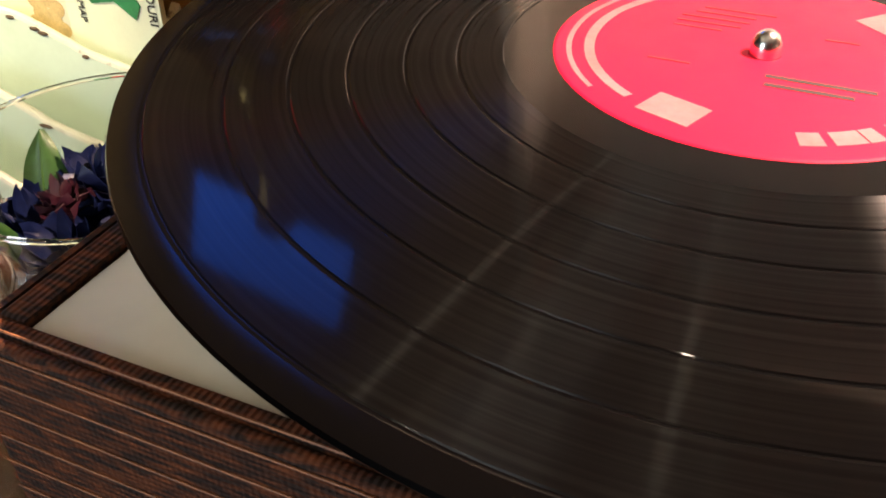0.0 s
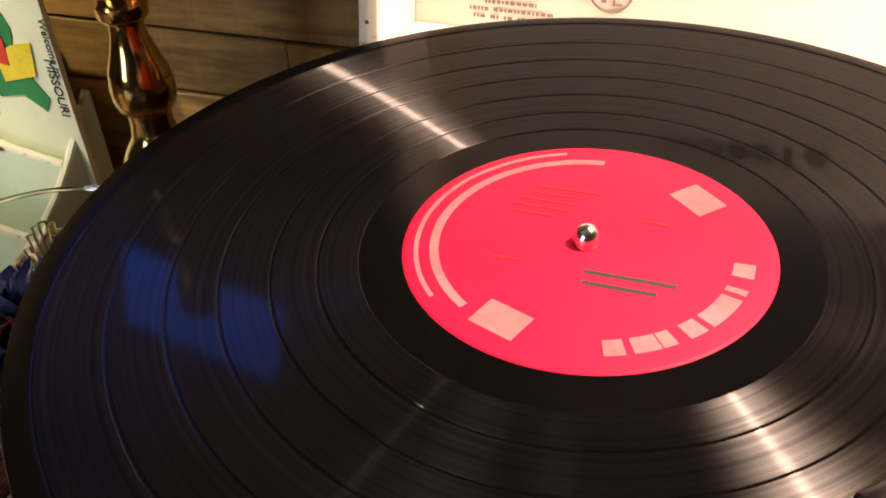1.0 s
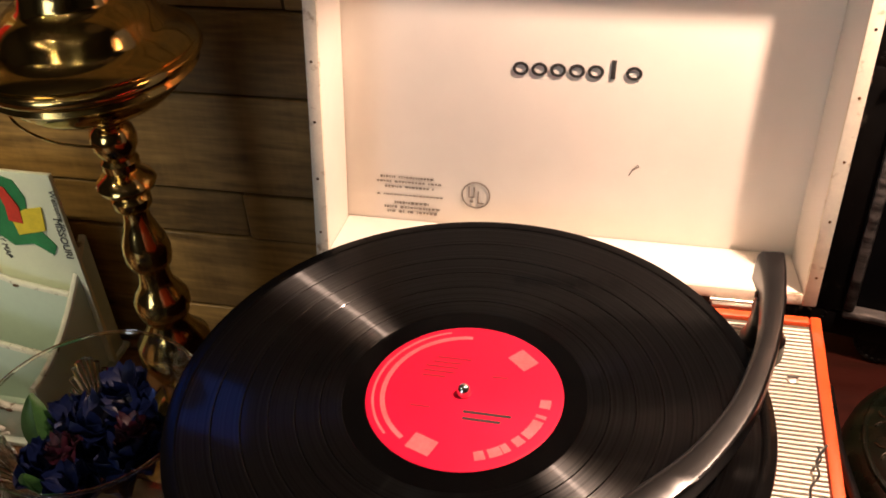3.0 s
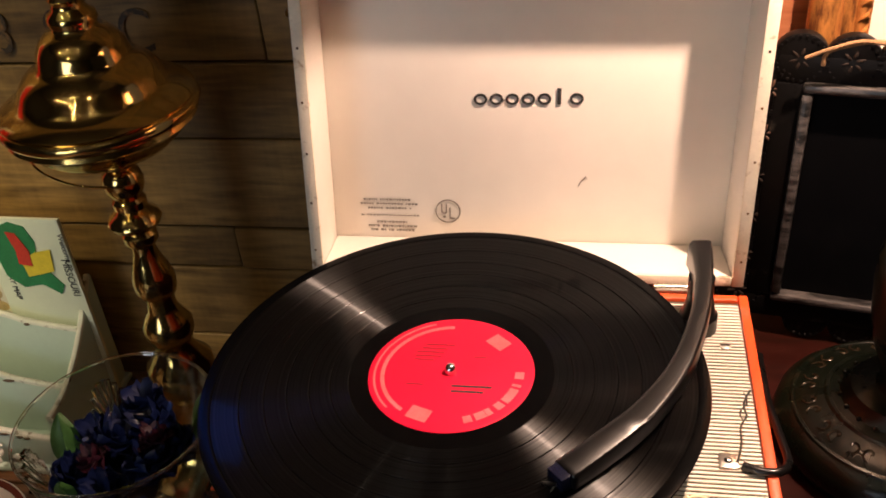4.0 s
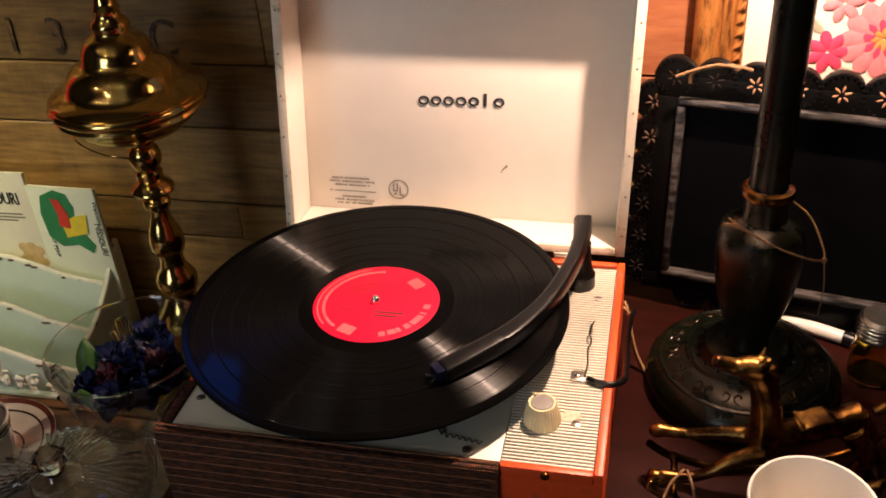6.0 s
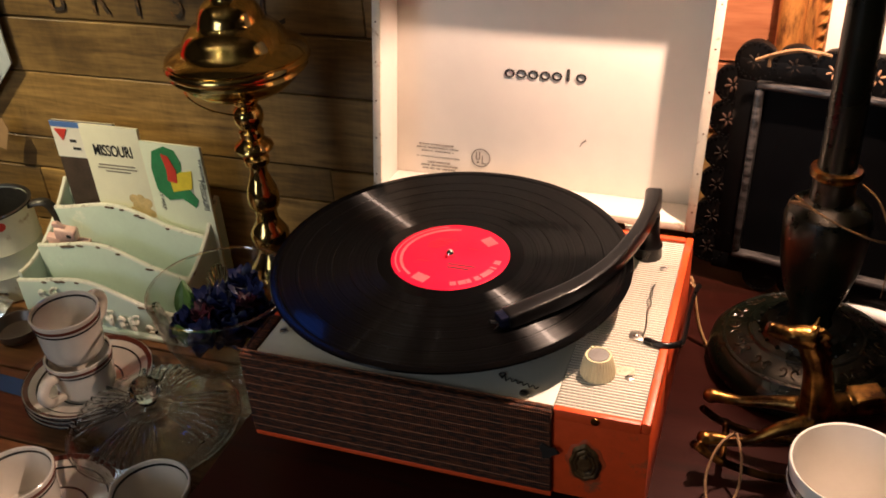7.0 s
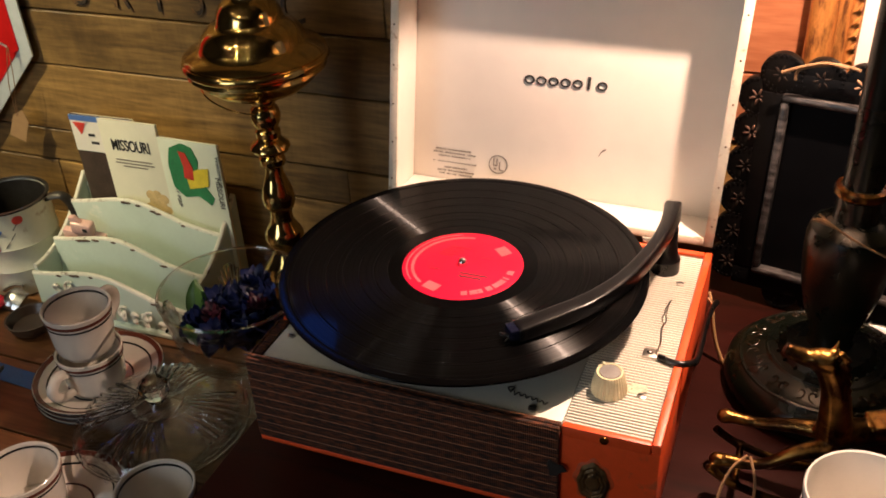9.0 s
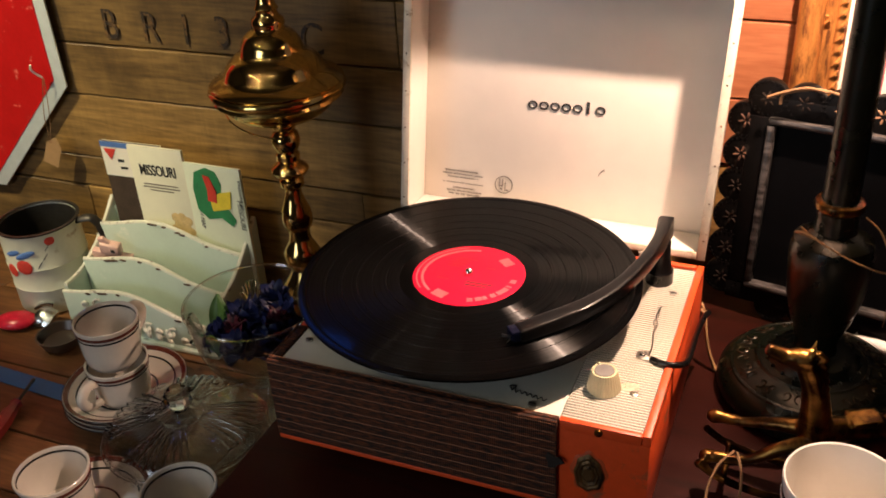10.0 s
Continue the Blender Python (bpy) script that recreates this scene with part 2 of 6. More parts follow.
M = dict(
    wall_wood=wood("reclaimed_boards", (0.100, 0.053, 0.016), (0.43, 0.250, 0.078), 0.5, 0.7, 0.5, 0.8, True),
    # three boards right of the lid, paler and more orange than the others
    wall_orange=wood("paler_orange_boards", (0.27, 0.085, 0.032), (0.47, 0.18, 0.078), 0.6, 1.0, 0.08, 0.25),
    table_wood=wood("worn_table_boards", (0.080, 0.031, 0.011), (0.27, 0.125, 0.048), 0.36, 0.8, 0.25, 0.5),
    stand=surface("dark_red_brown_paint", (0.024, 0.0044, 0.0027), 0.45, 0, 0.3, 14, 0.25, (0.5, 4, 4), (0.013, 0.0036, 0.0022), 0.3, 12, spec=0.15),
    gap=surface("dark_gap", (0.015, 0.010, 0.007), 0.9, 0, 0.2, 30, 0),
    plaster=surface("dim_plaster", (0.045, 0.035, 0.025), 0.85, 0, 0.1, 4, 0.2),
    floor=wood("floor_boards", (0.08, 0.045, 0.025), (0.2, 0.12, 0.07), 0.5),
    orange=surface("orange_vinyl", (0.78, 0.085, 0.016), 0.42, 0, 0.08, 120, 0.35, dark=(0.28, 0.10, 0.045), dark_amount=0.08, dark_scale=26),
    cloth=cloth_material(),
    thread=surface("gold_thread", (0.26, 0.10, 0.036), 0.5, 0.2, 0.7, 300, 0.0),
    cream=surface("cream_lid_paint", (0.80, 0.745, 0.67), 0.45, 0, 0.04, 9, 0.12),
    rim=surface("worn_cream_edge", (0.74, 0.67, 0.54), 0.55, 0, 0.1, 90, 0.4, dark=(0.30, 0.19, 0.09), dark_amount=0.22, dark_scale=60),
    plate=surface("cream_plate", (0.66, 0.64, 0.54), 0.38, 0, 0.05, 30, 0.06),
    rib=surface("white_rib", (0.76, 0.71, 0.60), 0.4, 0, 0.06, 60, 0.08),
    groove=surface("dark_groove", (0.10, 0.075, 0.05), 0.7, 0, 0.2, 60, 0),
    black=surface("black_plastic", (0.004, 0.0035, 0.0035), 0.28, 0, 0.15, 60, 0.08),
    arm=surface("tonearm_plastic", (0.003, 0.0026, 0.0026), 0.32, 0, 0.2, 50, 0.06),
    knob=surface("ivory_knob", (0.72, 0.66, 0.42), 0.35, 0, 0.06, 60, 0.05),
    steel=surface("worn_steel", (0.62, 0.58, 0.52), 0.3, 1, 0.15, 120, 0.1),
    chrome=surface("polished_steel", (0.75, 0.73, 0.7), 0.2, 1, 0.05, 60, 0.0),
    vinyl=vinyl_material(),
    vinyl_gap=surface("vinyl_dead_wax", (0.0016, 0.0015, 0.0016), 0.18, 0, 0.1, 40, 0.0, spec=0.08),
    label=surface("red_paper_label", (0.80, 0.009, 0.046), 0.5, 0, 0.06, 60, 0.04, spec=0.15),
    label_pale=surface("pale_label_print", (0.82, 0.13, 0.14), 0.5, 0, 0.3, 90, 0.0),
    ink=surface("black_ink", (0.02, 0.018, 0.016), 0.6, 0, 0.2, 90, 0.0),
    grey_ink=surface("brown_grey_ink", (0.19, 0.155, 0.12), 0.6, 0, 0.2, 90, 0.0),
    red_ink=surface("dark_red_ink", (0.25, 0.006, 0.01), 0.5, 0, 0.2, 90, 0.0),
    brass=surface("polished_brass", (0.78, 0.53, 0.18), 0.12, 1, 0.12, 30, 0.04, dark=(0.35, 0.19, 0.06), dark_amount=0.12, dark_scale=24),
    old_brass=surface("tarnished_brass", (0.30, 0.155, 0.040), 0.30, 1, 0.5, 60, 1.0, dark=(0.040, 0.017, 0.007), dark_amount=0.95, dark_scale=45),
    badge=surface("corroded_brass", (0.15, 0.085, 0.03), 0.42, 0.6, 0.5, 90, 1.0, dark=(0.035, 0.02, 0.01), dark_amount=0.5, dark_scale=120),
    bronze=surface("dark_green_bronze", (0.0038, 0.0052, 0.0026), 0.28, 0.0, 0.4, 50, 0.3, dark=(0.018, 0.011, 0.005), dark_amount=0.25, dark_scale=40, spec=0.4),
    emboss=surface("rubbed_bronze_relief", (0.030, 0.019, 0.009), 0.25, 0.3, 0.4, 80, 0.3),
    chalk=surface("black_slate", (0.0012, 0.0012, 0.0016), 0.6, 0, 0.3, 30, 0.1, spec=0.08),
    frame_black=surface("black_frame_paint", (0.003, 0.0027, 0.0027), 0.42, 0, 0.3, 60, 0.3, dark=(0.03, 0.026, 0.022), dark_amount=0.05, dark_scale=50, spec=0.10),
    worn_edge=surface("rubbed_grey_edge", (0.075, 0.066, 0.062), 0.35, 0, 0.6, 50, 0.3, (1, 5, 5), (0.008, 0.008, 0.008), 0.75, 40),
    # one petal wood in three tones: shaded, half shaded and lit, put into the colour
    petal_shaded=surface("shaded_petal_wood", (0.018, 0.012, 0.009), 0.6, 0, 0.3, 60, 0.1, spec=0.15),
    petal_half_shaded=surface("half_shaded_petal_wood", (0.085, 0.042, 0.026), 0.6, 0, 0.3, 60, 0.1),
    petal_lit=surface("lit_petal_wood", (0.42, 0.22, 0.12), 0.6, 0, 0.2, 60, 0.1),
    gilt=surface("gilded_wood", (0.50, 0.21, 0.055), 0.36, 0.4, 0.4, 50, 0.5, (4, 4, 1), (0.16, 0.055, 0.018), 0.45, 30),
    mat_white=surface("white_print_paper", (0.86, 0.80, 0.70), 0.6, 0, 0.03, 30, 0.03),
    pink=surface("pink_print", (0.75, 0.06, 0.14), 0.6, 0, 0.25, 60, 0.0),
    rose=surface("rose_print", (0.80, 0.25, 0.28), 0.6, 0, 0.3, 70, 0.0),
    ochre=surface("orange_print", (0.85, 0.30, 0.08), 0.6, 0, 0.2, 70, 0.0),
    leafprint=surface("grey_green_print", (0.45, 0.42, 0.30), 0.6, 0, 0.2, 70, 0.0),
    aqua=surface("pale_aqua_paint", (0.54, 0.63, 0.55), 0.45, 0, 0.05, 30, 0.2, dark=(0.75, 0.75, 0.66), dark_amount=0.1, dark_scale=20),
    chip=surface("chipped_wood", (0.10, 0.06, 0.035), 0.7, 0, 0.3, 90, 0.2),
    edge_cream=surface("rubbed_cream_edge", (0.72, 0.70, 0.60), 0.5, 0, 0.1, 90, 0.3, dark=(0.14, 0.09, 0.05), dark_amount=0.2, dark_scale=70),
    china=surface("ivory_china", (0.72, 0.66, 0.57), 0.16, 0, 0.04, 40, 0.0, coat=0.4),
    band_brown=surface("brown_glaze_band", (0.13, 0.035, 0.022), 0.2, 0, 0.15, 80, 0.0),
    band_black=surface("black_glaze_line", (0.012, 0.012, 0.014), 0.2, 0, 0.1, 80, 0.0),
    white_china=surface("white_china", (0.78, 0.74, 0.68), 0.18, 0, 0.03, 40, 0.0, coat=0.4),
    navy=surface("navy_glaze", (0.007, 0.008, 0.022), 0.2, 0, 0.1, 40, 0.0, coat=0.15),
    paper=surface("cream_paper", (0.78, 0.74, 0.58), 0.6, 0, 0.04, 50, 0.05),
    paper_green=surface("pale_green_paper", (0.72, 0.75, 0.60), 0.6, 0, 0.04, 50, 0.05),
    paper_photo=surface("dark_photo_print", (0.055, 0.035, 0.025), 0.5, 0, 0.5, 60, 0.0),
    stencil=surface("faded_stencil_paint", (0.030, 0.018, 0.010), 0.7, 0, 0.4, 60, 0.1, (1, 1, 1), (0.22, 0.11, 0.035), 0.62, 55),
    blue_print=surface("blue_print", (0.10, 0.20, 0.50), 0.5, 0, 0.2, 60, 0.0),
    green_print=surface("green_print", (0.03, 0.22, 0.08), 0.6, 0, 0.25, 60, 0.0),
    yellow_print=surface("yellow_print", (0.80, 0.62, 0.05), 0.6, 0, 0.15, 60, 0.0),
    red_print=surface("red_print", (0.65, 0.05, 0.03), 0.6, 0, 0.2, 60, 0.0),
    sepia=surface("sepia_print", (0.58, 0.42, 0.20), 0.6, 0, 0.3, 90, 0.0),
    enamel=surface("cream_enamel", (0.70, 0.68, 0.56), 0.3, 0, 0.06, 30, 0.1, dark=(0.35, 0.24, 0.12), dark_amount=0.06, dark_scale=20),
    dark_metal=surface("dark_tinned_metal", (0.05, 0.045, 0.04), 0.4, 0.6, 0.3, 40, 0.2),
    brown_bowl=surface("brown_pottery", (0.045, 0.028, 0.02), 0.3, 0, 0.3, 40, 0.2),
    sign_red=surface("red_sign_sheeting", (0.50, 0.010, 0.010), 0.3, 0, 0.12, 30, 0.05, dark=(0.75, 0.2, 0.15), dark_amount=0.02, dark_scale=40),
    sign_white=surface("white_sign_border", (0.62, 0.66, 0.66), 0.4, 0, 0.08, 60, 0.1),
    tag=surface("kraft_tag", (0.38, 0.22, 0.10), 0.7, 0, 0.1, 90, 0.1),
    twine=surface("jute_twine", (0.25, 0.135, 0.06), 0.9, 0, 0.3, 300, 0.6),
    tape=surface("blue_tape", (0.035, 0.13, 0.32), 0.55, 0, 0.15, 60, 0.2),
    tool_red=surface("red_tool_handle", (0.32, 0.025, 0.02), 0.35, 0, 0.2, 60, 0.1),
    wrapper=surface("pink_wrapper", (0.80, 0.50, 0.44), 0.25, 0, 0.15, 70, 0.4),
    wrap_red=surface("red_wrapper", (0.70, 0.02, 0.05), 0.25, 0, 0.2, 70, 0.4),
    foil=surface("silver_foil", (0.7, 0.7, 0.68), 0.22, 1, 0.2, 90, 0.8),
    petal_blue=surface("blue_petals", (0.004, 0.009, 0.048), 0.4, 0, 0.5, 60, 0.3, dark=(0.010, 0.035, 0.16), dark_amount=0.15, dark_scale=40),
    petal_plum=surface("plum_petals", (0.026, 0.002, 0.009), 0.5, 0, 0.5, 60, 0.3),
    leaf=surface("green_leaf", (0.045, 0.12, 0.025), 0.45, 0, 0.3, 60, 0.3),
    crystal=glass("cut_crystal"),
    shade=surface("dark_shade_cloth", (0.10, 0.075, 0.05), 0.8, 0, 0.1, 200, 0.2),
    amber=glass("amber_glass", (0.85, 0.72, 0.25), 0.02),
    white_pen=surface("white_pen_barrel", (0.80, 0.78, 0.74), 0.3, 0, 0.03, 60, 0.0),
    knob_cap=surface("worn_grey_cap", (0.38, 0.36, 0.34), 0.3, 0.5, 0.15, 120, 0.1),
    glue_pale=surface("pale_dried_glue", (0.60, 0.50, 0.36), 0.5, 0, 0.3, 250, 0.6, dark=(0.30, 0.19, 0.10), dark_amount=0.3, dark_scale=300),
    glue=surface("dried_glue", (0.50, 0.075, 0.018), 0.5, 0, 0.25, 90, 0.2),
    cord=surface("tan_cord", (0.36, 0.21, 0.09), 0.5, 0, 0.15, 120, 0.1),
)


def clear_glass(name):
    """Thin clear pressed glass: what lies behind shows through, with a wavy gloss on top."""
    m, nt, p = principled(name)
    N, L = nt.nodes, nt.links
    tr, gl, mix, lw = N.new("ShaderNodeBsdfTransparent"), N.new("ShaderNodeBsdfGlossy"), N.new("ShaderNodeMixShader"), N.new("ShaderNodeLayerWeight")
    pw, ma, nz, b, tc = N.new("ShaderNodeMath"), N.new("ShaderNodeMath"), N.new("ShaderNodeTexNoise"), N.new("ShaderNodeBump"), N.new("ShaderNodeTexCoord")
    tr.inputs[0].default_value = (0.955, 0.96, 0.955, 1)
    gl.inputs["Roughness"].default_value = 0.02
    nz.inputs["Scale"].default_value, nz.inputs["Detail"].default_value = 70, 1
    b.inputs["Strength"].default_value, b.inputs["Distance"].default_value = 0.35, 0.001
    L.new(tc.outputs["Object"], nz.inputs["Vector"])
    L.new(nz.outputs["Fac"], b.inputs["Height"])
    L.new(b.outputs[0], gl.inputs["Normal"])
    pw.operation, pw.inputs[1].default_value = "POWER", 4.0
    ma.operation, ma.inputs[1].default_value, ma.inputs[2].default_value = "MULTIPLY_ADD", 0.85, 0.075
    L.new(lw.outputs["Facing"], pw.inputs[0])
    L.new(pw.outputs[0], ma.inputs[0])
    L.new(ma.outputs[0], mix.inputs[0])
    L.new(tr.outputs[0], mix.inputs[1])
    L.new(gl.outputs[0], mix.inputs[2])
    L.new(mix.outputs[0], N["Material Output"].inputs["Surface"])
    return m


M["clear_glass"] = clear_glass("thin_clear_glass")


def glowing(name, colour, strength):
    m, nt, p = principled(name)
    p.inputs["Base Color"].default_value = (*colour, 1)
    p.inputs["Emission Color"].default_value = (*colour, 1)
    p.inputs["Emission Strength"].default_value = strength
    return m


M["blue_glow"] = glowing("lit_blue_sign_face", (0.010, 0.16, 1.0), 3.0)
M["bulb"] = glowing("warm_bulb", (1.0, 0.84, 0.62), 300.0)

# ---- building helpers ----


def part(name, bm, material, parent=None, label="", m=None, sharp=38):
    """Links a bmesh as one mesh object under a thing or a part."""
    me = bpy.data.meshes.new(name)
    bmesh.ops.recalc_face_normals(bm, faces=bm.faces)
    bm.to_mesh(me)
    bm.free()
    me.materials.append(M[material])
    me.shade_smooth()
    me.set_sharp_from_angle(angle=radians(sharp))
    ob = new(name, me)
    if parent:
        ob.parent = parent
    if m:
        ob.matrix_basis = m
    if label:
        ob["label"] = label
    return ob


def thing(name, label, category, m=None, group="", kind=""):
    ob = tagged(new(name), label, category, group, kind)
    ob.empty_display_size = 0.02
    if m:
        ob.matrix_basis = m
    return ob


def box(sx, sy, sz, c=(0, 0, 0), bev=0.001, seg=2, bm=None, rot=None):
    """A box centred on c with rounded edges."""
    b = bmesh.new()
    bmesh.ops.create_cube(b, size=1)
    bmesh.ops.scale(b, vec=(sx, sy, sz), verts=b.verts)
    if bev:
        bmesh.ops.bevel(b, geom=b.edges[:], offset=bev, segments=seg, affect="EDGES", profile=0.5)
    if rot:
        bmesh.ops.transform(b, matrix=rot, verts=b.verts)
    bmesh.ops.translate(b, vec=c, verts=b.verts)
    return join(bm, b)


def join(bm, b):
    if bm is None:
        return b
    me = bpy.data.meshes.new("tmp")
    b.to_mesh(me)
    b.free()
    bm.from_mesh(me)
    bpy.data.meshes.remove(me)
    return bm


def span(x0, x1, y0, y1, z0, z1, bev=0.001, bm=None):
    return box(x1 - x0, y1 - y0, z1 - z0, ((x0 + x1) / 2, (y0 + y1) / 2, (z0 + z1) / 2), bev, 2, bm)


def lathe(profile, n=48, c=(0, 0, 0), bm=None, wobble=None):
    """Turns (radius, height) pairs round z. wobble(angle, radius, height) may shift a vertex's radius and height."""
    b = bmesh.new()
    rings = []
    for r, z in profile:
        if r < 1e-6:
            rings.append([b.verts.new((c[0], c[1], c[2] + z))])
            continue
        ring = []
        for k in range(n):
            a = 2 * math.pi * k / n
            r2, z2 = wobble(a, r, z) if wobble else (r, z)
            ring.append(b.verts.new((c[0] + r2 * math.cos(a), c[1] + r2 * math.sin(a), c[2] + z2)))
        rings.append(ring)
    for p, q in zip(rings, rings[1:]):
        for k in range(n):
            j = (k + 1) % n
            if len(p) == 1 and len(q) > 1:
                b.faces.new((p[0], q[k], q[j]))
            elif len(q) == 1 and len(p) > 1:
                b.faces.new((p[k], p[j], q[0]))
            elif len(p) > 1:
                b.faces.new((p[k], p[j], q[j], q[k]))
    return join(bm, b)


def smooth_path(points, steps=6):
    """A Catmull-Rom curve through the points."""
    pts = [Vector(p) for p in points]
    out = []
    for i in range(len(pts) - 1):
        p0, p1, p2, p3 = pts[max(i - 1, 0)], pts[i], pts[i + 1], pts[min(i + 2, len(pts) - 1)]
        for s in range(steps):
            t = s / steps
            out.append(0.5 * (2 * p1 + (p2 - p0) * t + (2 * p0 - 5 * p1 + 4 * p2 - p3) * t * t + (3 * p1 - p0 - 3 * p2 + p3) * t ** 3))
    return out + [pts[-1]]


def tube(points, radius, n=8, bm=None, steps=6, flat=1.0):
    """A round rod along a curve. radius: one number, or one for each end or point."""
    pts = smooth_path(points, steps) if steps else [Vector(p) for p in points]
    b = bmesh.new()
    rad = [radius] * 2 if isinstance(radius, (int, float)) else list(radius)
    rings, side = [], None
    for i, p in enumerate(pts):
        d = (pts[min(i + 1, len(pts) - 1)] - pts[max(i - 1, 0)]).normalized()
        if side is None:
            side = d.orthogonal().normalized()
        side = (side - d * side.dot(d)).normalized()
        up = d.cross(side)
        f = i / max(1, len(pts) - 1) * (len(rad) - 1)
        k = min(int(f), len(rad) - 2)
        r = rad[k] + (rad[k + 1] - rad[k]) * (f - k)
        rings.append([b.verts.new(p + side * r * math.cos(2 * math.pi * j / n) + up * r * flat * math.sin(2 * math.pi * j / n)) for j in range(n)])
    for p, q in zip(rings, rings[1:]):
        for j in range(n):
            b.faces.new((p[j], p[(j + 1) % n], q[(j + 1) % n], q[j]))
    b.faces.new(rings[0][::-1])
    b.faces.new(rings[-1])
    return join(bm, b)


def prism(outline, depth, m=None, bev=0.0, bm=None):
    """A flat outline (u, v) in the xz plane, given a depth along y from 0 back; bev rounds its edges."""
    b = bmesh.new()
    f = b.faces.new([b.verts.new((u, 0, v)) for u, v in outline])
    ext = bmesh.ops.extrude_face_region(b, geom=[f])
    bmesh.ops.translate(b, vec=(0, depth, 0), verts=[v for v in ext["geom"] if isinstance(v, bmesh.types.BMVert)])
    if bev:
        bmesh.ops.bevel(b, geom=[e for e in b.edges if abs(e.verts[0].co.y - e.verts[1].co.y) < 1e-7], offset=bev, segments=2, affect="EDGES", profile=0.5)
    if m:
        bmesh.ops.transform(b, matrix=m, verts=b.verts)
    return join(bm, b)


def ball(r, c=(0, 0, 0), s=(1, 1, 1), bm=None, u=16, v=10, rot=None):
    b = bmesh.new()
    bmesh.ops.create_uvsphere(b, u_segments=u, v_segments=v, radius=r)
    bmesh.ops.scale(b, vec=s, verts=b.verts)
    if rot:
        bmesh.ops.transform(b, matrix=rot, verts=b.verts)
    bmesh.ops.translate(b, vec=c, verts=b.verts)
    return join(bm, b)


def lettering(name, text, size, material, parent, m, depth=0.0002, label="", space=1.0, bold=0.0):
    """Raised words in the built-in font, as a mesh."""
    cu = bpy.data.curves.new(name, "FONT")
    cu.body, cu.size, cu.extrude, cu.align_x, cu.space_character, cu.offset = text, size, depth, "CENTER", space, bold
    tmp = new("tmp_text", cu)
    me = bpy.data.meshes.new_from_object(tmp.evaluated_get(bpy.context.evaluated_depsgraph_get()))
    bpy.data.objects.remove(tmp)
    bpy.data.curves.remove(cu)
    me.name = name
    me.materials.clear()
    me.materials.append(M[material])
    ob = new(name, me)
    ob.parent, ob.matrix_basis = parent, m
    if label:
        ob["label"] = label
    return ob


def bars(rows, material, parent, name, z=0.0, label=""):
    """Printed lines that cannot be read: thin bars (x, y, width, height) in the xz plane."""
    bm = None
    for x, y, w, h in rows:
        bm = box(w, 0.0004, h, (x, z, y), 0, 1, bm)
    return part(name, bm, material, parent, label)

# ---- the setting ----
TABLE, STAND, DECK, RECORD, WALL = 0.60, 0.765, 0.866, 0.90, 0.315
rng = random.Random(7)

tagged(part("floor", span(-2.6, 2.4, -2.6, 0.36, -0.1, 0.0, 0), "floor"), "brown boarded floor of the room", "floor", kind="structure")
for nm, a in (("wall_left", (-2.7, -2.6, -2.6, 0.36, 0, 2.6)), ("wall_right", (2.4, 2.5, -2.6, 0.36, 0, 2.6)), ("wall_front", (-2.7, 2.5, -2.7, -2.6, 0, 2.6))):
    tagged(part(nm, span(*a, 0), "plaster"), "dim plastered wall of the room", "wall", kind="structure")
tagged(part("ceiling", span(-2.7, 2.5, -2.7, 0.4, 2.6, 2.7, 0), "plaster"), "dim plain ceiling over the room", "ceiling", kind="structure")
wall_back = tagged(part("wall_back", span(-2.7, 2.5, WALL + 0.02, WALL + 0.1, 0, 2.6, 0), "gap"),
                   "wall clad in reclaimed brown timber boards", "wall", kind="structure")

table = tagged(part("plank_table", span(-1.7, 1.3, -0.72, 0.30, TABLE - 0.05, TABLE - 0.022, 0.002), "gap"),
               "worn plank table of mixed brown boards", "table")
for x in (-1.6, 1.2):
    for y in (-0.66, 0.24):
        part("leg", span(x - 0.04, x + 0.04, y - 0.04, y + 0.04, 0, TABLE - 0.05, 0.004), "table_wood", table)

stand = thing("low_stand", "dark red-brown painted wooden stand on the plank table", "stand")
part("top", span(-0.166, 1.25, -0.50, 0.285, STAND - 0.02, STAND, 0.0025), "stand", stand)
part("side_panel", span(-0.158, -0.138, -0.48, 0.28, TABLE, STAND - 0.02, 0.001), "stand", stand)
part("side_panel", span(1.22, 1.24, -0.48, 0.28, TABLE, STAND - 0.02, 0.001), "stand", stand)
part("front_panel", span(-0.138, 1.22, -0.47, -0.45, TABLE, STAND - 0.02, 0.001), "stand", stand)

# ---- the record player ----
player = thing("record_player", "orange portable record player with open cream lid, on the dark stand", "record player")
X0, X1, Y0, Y1, BOT = -0.133, 0.187, -0.1255, 0.127, 0.7835
body = part("body", span(X0, X1, Y0, Y1, BOT, DECK - 0.006, 0.002), "orange", player)
for x in (X0 + 0.03, X1 - 0.03):
    for y in (Y0 + 0.03, Y1 - 0.03):
        part("rubber_foot", lathe([(0, 0), (0.008, 0), (0.009, BOT - STAND), (0, BOT - STAND)], 20, (x, y, STAND)), "black", player)
